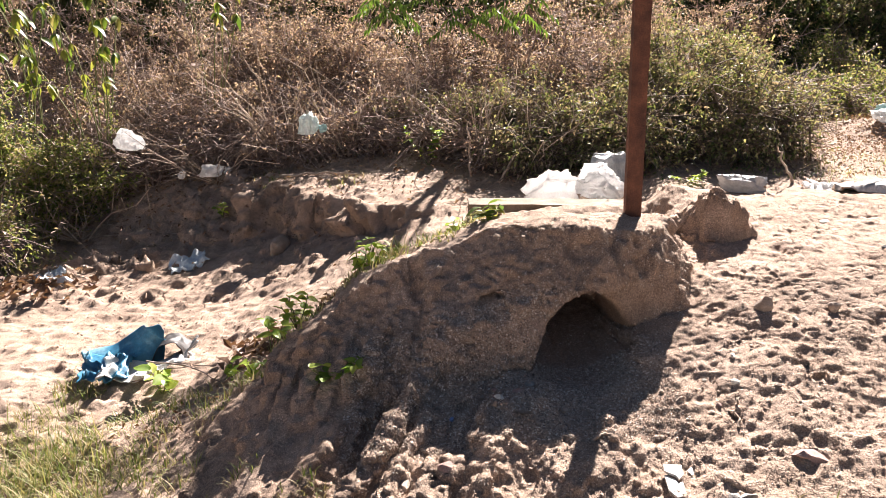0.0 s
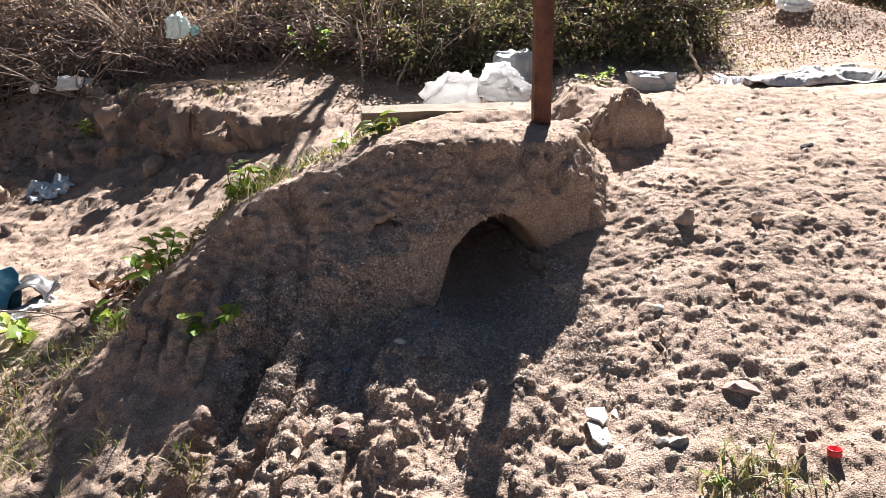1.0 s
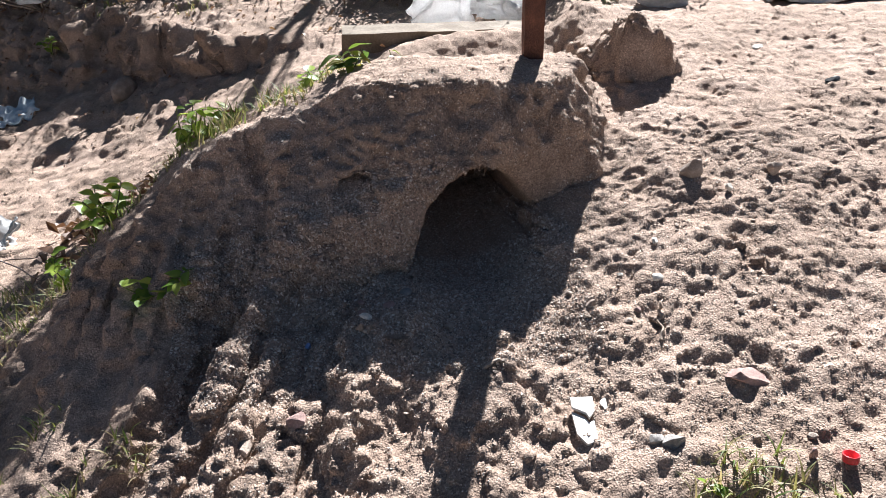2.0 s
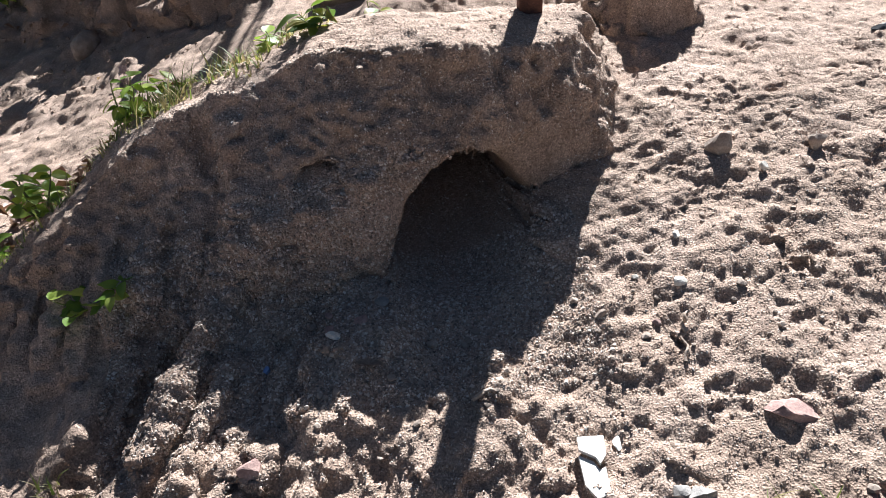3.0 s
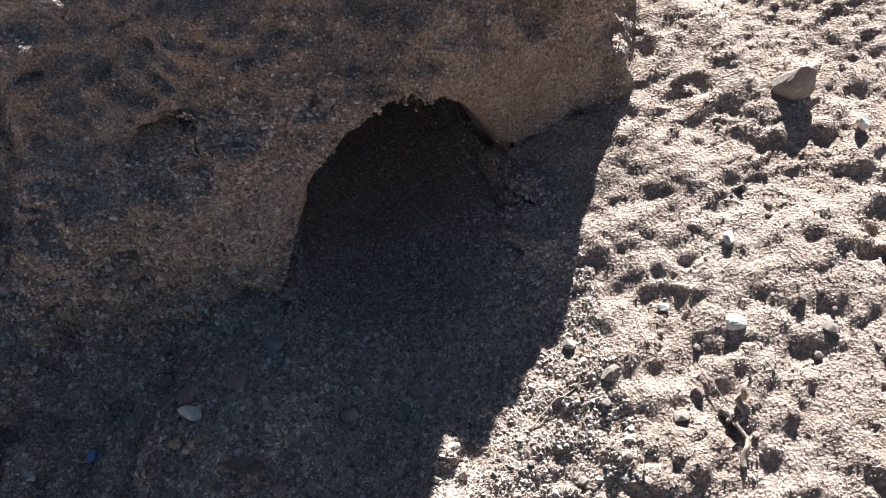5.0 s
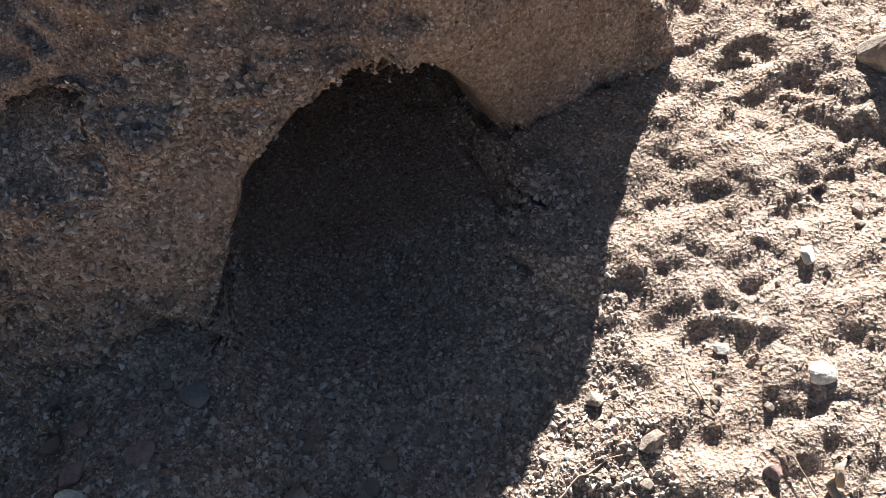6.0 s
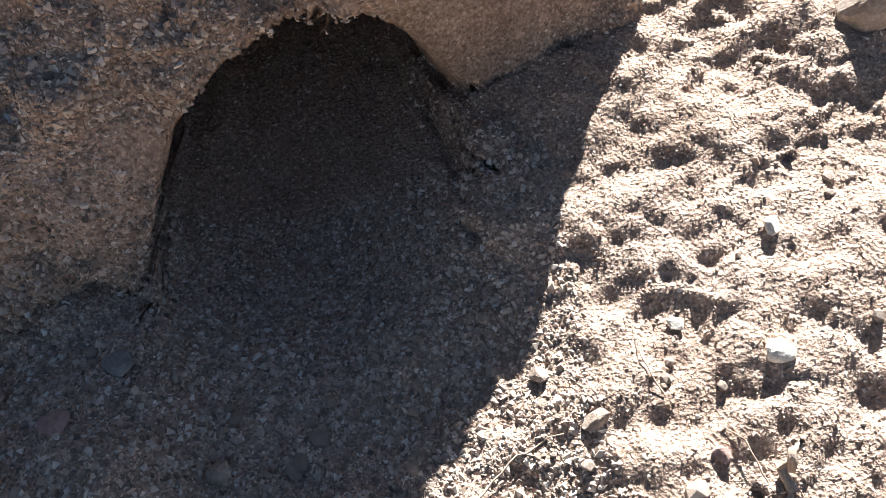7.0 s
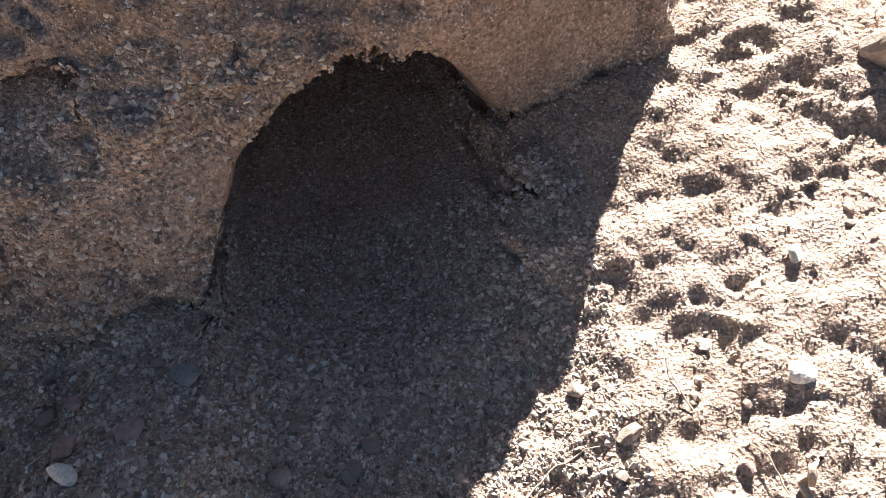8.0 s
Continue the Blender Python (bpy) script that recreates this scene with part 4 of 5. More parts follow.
def twig(name, points, radius, material, label, category="twig"):
    """A thin crooked stick along a few places; heights are above the ground."""
    p = [np.array((a, b, height(a, b) + c)) for a, b, c in points]
    fine = []
    for a, b in zip(p, p[1:]):
        for k in range(4):
            fine.append(a + (b - a) * k / 4)
    fine.append(p[-1])
    fine = np.array(fine)
    fine[1:-1] += np.random.default_rng(int(abs(fine[0, 0]) * 1000)).normal(size=(len(fine) - 2, 3)) * radius * 0.8
    v, f = tubes([np.c_[fine, np.linspace(radius, radius * 0.5, len(fine))]], 5)
    return tagged(put_mesh(name, mesh_of(name, v, f), material), label, category)


twig("twig", ((0.924, 2.143, 0.004), (0.935, 2.18, 0.012), (0.948, 2.23, 0.008)), 0.0045, PALE_TWIG, "pale splintered stick on the trodden soil")
twig("twig", ((0.66, 2.255, 0.003), (0.70, 2.285, 0.006), (0.735, 2.30, 0.003), (0.755, 2.30, 0.008)), 0.0013, PALE_TWIG, "thin pale rootlet across the shaded dust")
twig("twig", ((0.475, 2.148, 0.005), (0.51, 2.152, 0.009), (0.555, 2.16, 0.007)), 0.006, PALE_TWIG, "flat pale wood splinter at the shadow's edge")
twig("twig", ((0.95, 2.215, 0.0), (0.953, 2.228, 0.02), (0.956, 2.24, 0.034)), 0.006, PALE_TWIG, "short pale stub sticking out of the soil")
twig("twig", ((0.86, 2.32, 0.003), (0.845, 2.36, 0.006), (0.85, 2.40, 0.003)), 0.001, PALE_TWIG, "thin curved rootlet at the shadow's edge")
twig("twig", ((0.93, 2.22, 0.003), (0.92, 2.26, 0.005), (0.905, 2.28, 0.003)), 0.001, PALE_TWIG, "fine curled rootlet on the sunlit soil")
stone("plastic_chip", 0.034, 2.338, (0.011, 0.01, 0.014), 41, BLUE_CHIP, "small crumpled blue plastic scrap in the dust", 0.6, 0)
stone("plastic_scrap", 1.95, 3.245, (0.035, 0.018, 0.012), 42, BLACK, "small black plastic scrap on the slope", 0.7, 20)


def dry_leaf(x, y, length, turn, label, z=None, tilt=0.0):
    bm = bmesh.new()
    rows_l = []
    for i in range(7):
        t = i / 6
        w = length * 0.22 * math.sin(math.pi * min(1, t * 0.93 + 0.05)) ** 0.8
        curl = 0.25 * length * (t - 0.5) ** 2
        rows_l.append([bm.verts.new((t * length - length / 2, s * w, curl + abs(s) * w * 0.5)) for s in (-1, 0, 1)])
    for a, b in zip(rows_l, rows_l[1:]):
        for k in (0, 1):
            bm.faces.new((a[k], a[k + 1], b[k + 1], b[k]))
    bmesh.ops.solidify(bm, geom=bm.faces[:], thickness=0.0008)
    ob = part("dry_leaf", bm, PALE_TWIG)
    ob.matrix_world = pose(x, y, (height(x, y) if z is None else z) + 0.006, 10, tilt, turn)
    return tagged(ob, label, "leaf")


dry_leaf(0.265, 2.248, 0.06, 165, "curled buff dead leaf on the clods")
dry_leaf(0.19, 2.655, 0.07, 95, "shrivelled strip of root hanging in a small hole of the face", 0.125, 62)


# ---- weeds ----
def weed_leaf_mesh(seed, ratio, bend):
    rng = np.random.default_rng(seed)
    verts, faces = [], []
    for i in range(7):
        t = i / 6
        w = ratio * 0.5 * (math.sin(math.pi * t ** 0.75) ** 0.85 if 0 < t < 1 else 0.02)
        for s in (-1, -0.5, 0, 0.5, 1):
            verts.append((t, s * w, -bend * t * t + 0.22 * abs(s) * w + 0.015 * rng.normal() * (0 < t < 1)))
    for i in range(6):
        for k in range(4):
            a = i * 5 + k
            faces.append((a, a + 1, a + 6, a + 5))
    return mesh_of("leaf", verts, faces)


WEED_LEAVES = [weed_leaf_mesh(k, r, b) for k, (r, b) in enumerate(((0.75, 0.2), (0.65, 0.35), (0.85, 0.12), (0.55, 0.4)))]
LONG_LEAVES = [weed_leaf_mesh(10 + k, r, b) for k, (r, b) in enumerate(((0.42, 0.45), (0.36, 0.6), (0.48, 0.3)))]
for me in WEED_LEAVES:
    me.materials.append(WEED_LEAF)
for me in LONG_LEAVES:
    me.materials.append(SAPLING_LEAF)


def weed(name, x, y, tall, wide, count, size, label, seed, meshes=None, z=None, droop=0.0, group="weeds along the ridge", category="weed", stems=4, low=0.35):
    rng = np.random.default_rng(seed)
    base = (height(x, y) if z is None else z) - 0.01
    ob = thing(name, (x, y, base), label, category, group)
    meshes = meshes or WEED_LEAVES
    lines = []
    for s in range(stems):
        a = rng.uniform(0, 2 * math.pi)
        goal = np.array((math.cos(a) * wide * rng.uniform(0.1, 0.5), math.sin(a) * wide * rng.uniform(0.1, 0.5), tall * rng.uniform(0.7, 1.0)))
        k = np.linspace(0, 1, 8)[:, None]
        line = goal * k * (1, 1, 1) + np.sin(k * 3 + s) * 0.05 * tall * k
        lines.append(line)
        v, f = tubes([np.c_[line, np.linspace(0.004, 0.0018, 8) * (tall / 0.2) ** 0.25]], 5)
        put_mesh("stem", mesh_of("stem", v, f), WEED_STEM, ob)
    for k in range(count):
        line = lines[k % stems]
        spot = line[rng.integers(int(8 * low), 8)]
        yaw, up = rng.uniform(0, 360), rng.uniform(-25, 35) - droop
        s = size * rng.uniform(0.6, 1.25)
        put_mesh("leaf", meshes[k % len(meshes)], None, ob, pose(*spot, rng.uniform(-25, 25), -up, yaw) @ Matrix.Diagonal((s, s, s, 1)))
    return ob


weed("weed", -0.34, 3.06, 0.17, 0.18, 35, 0.05, "bright green broad-leaved weed on the ridge", 501)
weed("weed", -0.59, 2.93, 0.16, 0.22, 35, 0.048, "bright green spreading weed on the ridge", 502)
weed("weed", -0.80, 3.35, 0.2, 0.2, 22, 0.069, "yellow-green weed with a few large leaves above leaf litter", 503, stems=3, low=0.7)
weed("weed", -0.42, 2.60, 0.06, 0.2, 25, 0.05, "dark green weed rooted in the shaded slope", 504, z=height(-0.42, 2.60) - 0.012)
weed("weed", -0.33, 2.58, 0.06, 0.16, 12, 0.042, "small green weed rooted in the shaded slope", 505, stems=3)
weed("weed", 0.20, 3.12, 0.07, 0.14, 22, 0.069, "low green weed with long leaves on the mound", 506, LONG_LEAVES)
weed("weed", 0.36, 3.75, 0.22, 0.16, 25, 0.082, "pale green weed in front of the slab", 507, LONG_LEAVES)
weed("weed", -0.2, 3.2, 0.08, 0.14, 16, 0.047, "small bright green weed among the ridge grass", 514)
weed("weed", 0.06, 3.3, 0.09, 0.14, 18, 0.054, "small bright green weed among the ridge grass", 515)
weed("weed", -0.8, 2.98, 0.1, 0.16, 18, 0.054, "small yellow-green weed among the ridge grass", 516)
weed("weed", -1.02, 3.45, 0.10, 0.18, 22, 0.046, "small green weed beside the gully", 508)
weed("weed", -1.42, 3.55, 0.13, 0.2, 19, 0.078, "green weed growing through the torn sack", 509, stems=3)
weed("weed", -1.75, 6.02, 0.12, 0.2, 22, 0.050, "small green weed on the gully bank", 510)
weed("weed", 1.62, 5.05, 0.10, 0.4, 41, 0.042, "low bright green weed at the thicket's edge", 511)
weed("weed", -0.1, 6.1, 0.35, 0.4, 64, 0.055, "leafy green weed in the shade of the thicket", 512)
weed("weed", 0.9, 1.72, 0.03, 0.1, 8, 0.027, "tiny green weed among the grass", 513, stems=2)

# leafy saplings over the thicket on the far left
weed("leafy_sapling", -2.95, 6.75, 2.2, 1.3, 130, 0.12, "tall sapling with drooping yellow-green leaves", 520, LONG_LEAVES, droop=45, group="saplings over the thicket", category="sapling", stems=9, low=0.5)
weed("leafy_sapling", -3.7, 7.0, 2.4, 1.3, 130, 0.12, "tall sapling with drooping green leaves", 521, LONG_LEAVES, droop=45, group="saplings over the thicket", category="sapling", stems=9, low=0.5)
weed("leafy_sapling", -2.2, 7.4, 2.3, 0.9, 60, 0.12, "thin sapling with a few yellow-green leaves", 522, LONG_LEAVES, droop=45, group="saplings over the thicket", category="sapling", stems=4, low=0.7)


# ---- grass ----
def grass_tuft(x, y, count, tall, spread, seed, label, z=None):
    rng = np.random.default_rng(seed)
    ob_z = (height(x, y) if z is None else z)
    verts, faces = [], []
    for k in range(count):
        a, r = rng.uniform(0, 2 * math.pi), spread * math.sqrt(rng.random())
        bx, by = math.cos(a) * r, math.sin(a) * r
        bz = height(x + bx, y + by) - ob_z - 0.005
        ln, lean, yaw, w = tall * rng.uniform(0.35, 1.0), rng.uniform(0.2, 1.1), rng.uniform(0, 2 * math.pi), rng.uniform(0.0016, 0.0042)
        n0 = len(verts)
        for i in range(5):
            t = i / 4
            out, up = ln * t * math.sin(lean * (0.35 + t * 0.9)), ln * t * math.cos(lean * (0.35 + t * 0.9))
            cx, cy = bx + math.cos(yaw) * out, by + math.sin(yaw) * out
            ww = w * (1 - t * 0.9)
            verts += [(cx - math.sin(yaw) * ww, cy + math.cos(yaw) * ww, bz + max(up, 0.002)), (cx + math.sin(yaw) * ww, cy - math.cos(yaw) * ww, bz + max(up, 0.002))]
        faces += [(n0 + 2 * i, n0 + 2 * i + 1, n0 + 2 * i + 3, n0 + 2 * i + 2) for i in range(4)]
    ob = put_mesh("grass_tuft", mesh_of("grass_tuft", verts, faces), GRASS)
    ob.matrix_world = pose(x, y, ob_z)
    return tagged(ob, label, "grass", kind="stuff")


for k, (gx0, gy0, gn, gt, gs) in enumerate(((-1.72, 3.12, 135, 0.127, 0.16), (-1.85, 2.95, 135, 0.134, 0.15), (-1.55, 2.92, 99, 0.111, 0.15), (-1.9, 3.7, 81, 0.095, 0.14), (-1.28, 3.0, 63, 0.079, 0.14), (-1.2, 3.35, 54, 0.079, 0.12), (-1.5, 2.6, 81, 0.103, 0.16), (-1.1, 2.6, 36, 0.064, 0.1), (-1.95, 3.35, 99, 0.103, 0.2), (-1.7, 2.75, 108, 0.119, 0.2), (-2.1, 3.1, 99, 0.111, 0.2), (-1.45, 3.3, 54, 0.072, 0.15), (-1.35, 2.75, 54, 0.079, 0.14))):
    grass_tuft(gx0, gy0, 2 * gn, 1.3 * gt, gs, 540 + k, "half-dry yellow-green grass tuft on bare soil")
for k, (gx0, gy0, gn, gt, gs) in enumerate(((-0.33, 3.18, 60, 0.15, 0.08), (-0.24, 3.1, 60, 0.11, 0.09), (-0.52, 3.08, 70, 0.08, 0.1), (-0.1, 3.12, 60, 0.09, 0.09), (0.05, 3.15, 70, 0.07, 0.1), (-0.75, 2.95, 60, 0.07, 0.1), (0.1, 3.4, 60, 0.09, 0.12), (-0.68, 2.84, 40, 0.05, 0.06), (-0.38, 3.02, 60, 0.07, 0.07), (-0.2, 3.0, 60, 0.06, 0.06), (-0.86, 3.05, 60, 0.08, 0.1), (0.15, 3.2, 60, 0.08, 0.08), (-0.95, 2.85, 50, 0.07, 0.08), (0.0, 3.02, 50, 0.05, 0.06), (-0.3, 3.05, 90, 0.1, 0.12), (-0.6, 2.95, 80, 0.09, 0.12), (-0.15, 3.25, 90, 0.1, 0.14), (-0.98, 3.05, 80, 0.09, 0.14), (-0.55, 3.3, 70, 0.1, 0.14))):
    grass_tuft(gx0, gy0, gn, gt, gs, 560 + k, "straw-coloured and green grass on the mound's ridge")
for k, (gx0, gy0, gn, gt, gs) in enumerate(((0.95, 1.76, 46, 0.10, 0.07), (1.03, 1.73, 40, 0.09, 0.07), (0.9, 1.68, 40, 0.08, 0.08), (1.1, 1.66, 30, 0.07, 0.07), (-0.41, 2.13, 40, 0.06, 0.05), (-0.69, 2.32, 36, 0.06, 0.06), (-0.55, 2.05, 40, 0.07, 0.07), (-1.3, 2.3, 110, 0.1, 0.18), (-1.08, 2.2, 90, 0.09, 0.15), (-1.0, 2.45, 60, 0.08, 0.12), (-1.45, 2.1, 110, 0.11, 0.18), (-0.85, 2.15, 50, 0.07, 0.1), (-1.2, 2.75, 60, 0.08, 0.12))):
    grass_tuft(gx0, gy0, gn, gt, gs, 580 + k, "sparse green grass sprouting from loose soil")
for k, (gx0, gy0, gn, gt, gs) in enumerate(((-1.4, 6.25, 90, 0.1, 0.2), (-0.7, 5.85, 60, 0.08, 0.2), (3.0, 5.6, 120, 0.12, 0.35), (3.6, 7.2, 160, 0.16, 0.5), (2.6, 5.3, 90, 0.1, 0.3), (-2.3, 7.0, 90, 0.14, 0.3))):
    grass_tuft(gx0, gy0, gn, gt, gs, 600 + k, "dry grass growing along the thicket's edge")


# the flowering stalk on the ridge
flower = thing("flower_stalk", (-0.40, 3.3, height(-0.40, 3.3)), "thin dry stalk with a pale pink flower head", "flower")
v, f = tubes([np.c_[np.linspace((0, 0, 0), (0.02, 0.0, 0.25), 8) + np.sin(np.linspace(0, 4, 8))[:, None] * (0.004, 0, 0), np.linspace(0.0022, 0.0014, 8)]], 5)
put_mesh("stalk", mesh_of("stalk", v, f), PALE_TWIG, flower)
rng = np.random.default_rng(9)
heads = rng.normal(size=(60, 3)) * 0.006 + (0.02, 0, 0.252)
v, f = blades(heads, rng.normal(size=(60, 3)) + (0, 0, 0.6), 0.014, 0.006, rng=rng)
put_mesh("head", mesh_of("head", v, f, False), rough_surface("pale_pink_petal", (0.5, 0.36, 0.34), (0.62, 0.48, 0.45), (0.7, 0.58, 0.55), 0.01, 0.8, 0.1), flower)


# ---- leaf litter ----
def litter(x, y, wide, count, size, seed, label):
    rng = np.random.default_rng(seed)
    px, py = x + rng.normal(size=count) * wide * 0.4, y + rng.normal(size=count) * wide * 0.3
    pz = np.array([height(a, b) for a, b in zip(px, py)]) + rng.uniform(0.0, 0.05, count)
    v, f = blades(np.c_[px, py, pz], rng.normal(size=(count, 3)) * (1, 1, 0.35), size * rng.uniform(0.6, 1.3, count), size * 0.5, rng=rng)
    ob = put_mesh("leaf_litter", mesh_of("leaf_litter", v, f, False), LITTER)
    return tagged(ob, label, "leaf litter", kind="stuff")


litter(-0.95, 3.75, 0.35, 130, 0.09, 620, "heap of curled brown dead leaves by the ridge")
litter(-2.9, 5.15, 0.5, 160, 0.09, 621, "dark dead leaves heaped in the gully")
litter(-0.45, 3.12, 0.25, 140, 0.03, 622, "small withered leaves under the ridge weeds")
litter(-2.4, 6.7, 1.6, 700, 0.05, 623, "brown dead leaves under the brush heap")
litter(0.3, 6.3, 2.2, 900, 0.04, 624, "dead leaves under the thicket")
litter(3.3, 6.4, 1.9, 4500, 0.026, 625, "dead leaves and straw on the earth heap")
litter(-1.3, 3.1, 0.5, 90, 0.03, 626, "dry straw and leaves beside the torn sack")


# ---- bags, sacks and slab ----
def crumpled(parent, name, w, d, h, seed, material, folds=0.22, label="", at=None, sharp=5.0):
    """A bag fallen in on itself: ridged folds over a flattened body."""
    rng = np.random.default_rng(seed)
    bm = bmesh.new()
    bmesh.ops.create_icosphere(bm, subdivisions=5, radius=1.0)
    co = np.array([v.co for v in bm.verts])
    for k in range(34):
        n = rng.normal(size=3) * (1, 1, 0.8)
        n /= np.linalg.norm(n)
        over = np.maximum(0, co @ n - rng.uniform(0.5, 0.95))
        co = co - over[:, None] * n * 0.95
    wrinkle = np.abs(vnoise(co[:, 0] * sharp * 0.5 + seed, co[:, 1] * sharp * 0.5, co[:, 2] * sharp * 0.25, seed + 7)) ** 0.7
    fine = np.abs(vnoise(co[:, 0] * sharp * 1.7 + seed, co[:, 1] * sharp * 1.7, co[:, 2] * sharp * 1.7, seed + 9))
    co = co * (1.1 - folds * 1.6 * wrinkle - folds * 0.35 * fine)[:, None]
    co *= (w / 2, d / 2, h * 0.62)
    co[:, 2] = np.where(co[:, 2] < -h * 0.3, -h * 0.3 + (co[:, 2] + h * 0.3) * 0.1, co[:, 2]) + h * 0.3
    for v, c in zip(bm.verts, co):
        v.co = c
    return part(name, bm, material, parent, label, at)


def bag(name, x, y, w, d, h, seed, material, label, turn=0.0, z=None, folds=0.25, knot=None, sharp=5.0):
    ob = thing(name, (x, y, (height(x, y) if z is None else z) - 0.01), label, "bag", turn=turn)
    crumpled(ob, "body", w, d, h, seed, material, folds, sharp=sharp)
    if knot:
        crumpled(ob, "gathered_neck", w * 0.35, d * 0.4, h * 0.5, seed + 1, knot, 0.35, at=pose(w * 0.48, 0, h * 0.1, 0, -20, 10))
    return ob


def slab(x0, x1, y0, y1, top, thick):
    """A concrete slab with chipped edges."""
    bm = bmesh.new()
    bmesh.ops.create_cube(bm, size=1.0, matrix=Matrix.Translation(((x0 + x1) / 2, (y0 + y1) / 2, top - thick / 2)) @ Matrix.Diagonal((x1 - x0, y1 - y0, thick, 1)))
    bmesh.ops.subdivide_edges(bm, edges=bm.edges[:], cuts=12, use_grid_fill=True)
    for v in bm.verts:
        n = noise.noise(v.co * 6) * 0.006 + noise.noise(v.co * 20) * 0.004
        v.co += Vector((n, n * 0.7, n))
    ob = part("concrete_slab", bm, CONCRETE, smooth=False)
    return tagged(ob, "weathered buff concrete slab lying behind the mound", "slab")


slab(0.165, 1.2, 4.64, 4.80, 0.015, 0.15)
bag("plastic_sheet", 0.76, 5.05, 0.6, 0.34, 0.33, 701, WHITE_BAG, "billowing translucent white plastic sheet behind the slab", 5, None, 0.28)
bag("plastic_sheet", 1.04, 5.03, 0.56, 0.3, 0.27, 702, WHITE_BAG, "crumpled white plastic sheet behind the slab", -12, None, 0.32, sharp=7)
bag("plastic_sack", 1.2, 5.3, 0.42, 0.2, 0.34, 703, GREY_BAG, "greyish clear plastic sack leaning behind the sheet", 4, None, 0.15)
bag("plastic_sack", 1.93, 4.87, 0.44, 0.26, 0.18, 704, GREY_BAG, "flattened silver-grey plastic sack at the thicket's edge", -6, None, 0.22)
bag("plastic_bag", 3.75, 6.5, 0.5, 0.3, 0.14, 705, WHITE_BAG, "white plastic bag spread over the earth heap", -15, None, 0.25)
bag("plastic_bag", 3.78, 6.62, 0.3, 0.2, 0.2, 706, TEAL_BAG, "pale teal plastic bag on the earth heap", -10, None, 0.25)
bag("plastic_bag", 3.9, 8.3, 0.4, 0.3, 0.12, 712, MINT_BAG, "pale mint plastic bag beside the path", 20, None, 0.3)
bag("plastic_bag", -2.6, 6.42, 0.36, 0.25, 0.19, 707, WHITE_BAG, "white plastic bag caught on the brush heap", 8, 0.0, 0.2)
bag("plastic_bag", -1.08, 6.25, 0.3, 0.22, 0.19, 708, MINT_BAG, "knotted white and mint plastic bag in the thicket", -15, 0.17, 0.25, TEAL_BAG)
bag("plastic_bag", -1.94, 6.42, 0.3, 0.2, 0.15, 709, WHITE_BAG, "bluish-white plastic bag on the gully bank", 20, -0.23, 0.25, WHITE_BAG)
bag("foam_cup", -2.19, 6.45, 0.09, 0.09, 0.1, 710, FOAM, "small crushed white foam cup on the gully bank", 0, -0.26, 0.15)
bag("foam_block", -2.7, 5.25, 0.13, 0.11, 0.08, 711, FOAM, "small broken white foam block in the gully", 25, None, 0.1, sharp=3)


def sheet(name, x, y, w, d, seed, material, label, category, rise=0.06, turn=0.0, back=None, thick=0.003, n=28):
    """A flat crumpled sheet that lies on the ground, with folds and torn edges."""
    rng = np.random.default_rng(seed)
    u, v = np.meshgrid(np.linspace(-1, 1, n), np.linspace(-1, 1, n))
    wob = 1 + 0.12 * fbm(u * 2 + seed, v * 2, octaves=2, seed=seed)
    px, py = u * w / 2 * wob, v * d / 2 * wob
    c, s = math.cos(radians(turn)), math.sin(radians(turn))
    wx, wy = x + px * c - py * s, y + px * s + py * c
    low = np.array([[height(a, b) for a, b in zip(r, q)] for r, q in zip(wx, wy)])
    fold = rise * np.maximum(0, 1 - 2.2 * np.abs(fbm(u * 1.6 + seed, v * 1.6, octaves=3, seed=seed + 3)))
    wz = low + 0.006 + fold + rise * 0.25 * np.maximum(0, vnoise(u * 5, v * 5, seed=seed + 5))
    k = np.arange(n * n).reshape(n, n)
    q = np.stack([k[:-1, :-1], k[:-1, 1:], k[1:, 1:], k[1:, :-1]], -1).reshape(-1, 4)
    me = mesh_of(name, np.stack([wx, wy, wz], -1).reshape(-1, 3), q)
    ob = put_mesh(name, me, material)
    mod = ob.modifiers.new("thickness", "SOLIDIFY")
    mod.thickness = thick
    return tagged(ob, label, category)


sheet("paper_sack", 2.86, 4.78, 0.85, 0.42, 731, PAPER_SACK, "flattened grey and white sack lying at the slope's crest", "sack", 0.05, -4)
sheet("paper_scrap", -1.9, 5.55, 0.26, 0.22, 732, PAPER, "crumpled bluish-white printed paper in the gully", "paper", 0.022, 25)
sheet("paper_scrap", -2.85, 5.35, 0.2, 0.14, 733, PAPER, "small torn paper scrap in the gully", "paper", 0.04, 60)
sheet("plastic_strip", 2.42, 4.82, 0.22, 0.12, 734, WHITE_BAG, "torn white plastic strip at the slope's crest", "plastic strip", 0.035, 12)


def cloth(name, px, py, pz, material, parent, label=""):
    """A thin sheet over a grid of places."""
    n, m = px.shape
    k = np.arange(n * m).reshape(n, m)
    q = np.stack([k[:-1, :-1], k[1:, :-1], k[1:, 1:], k[:-1, 1:]], -1).reshape(-1, 4)
    ob = put_mesh(name, mesh_of(name, np.stack([px, py, pz], -1).reshape(-1, 3), q), material, parent, label=label)
    ob.modifiers.new("thickness", "SOLIDIFY").thickness = 0.003
    return ob


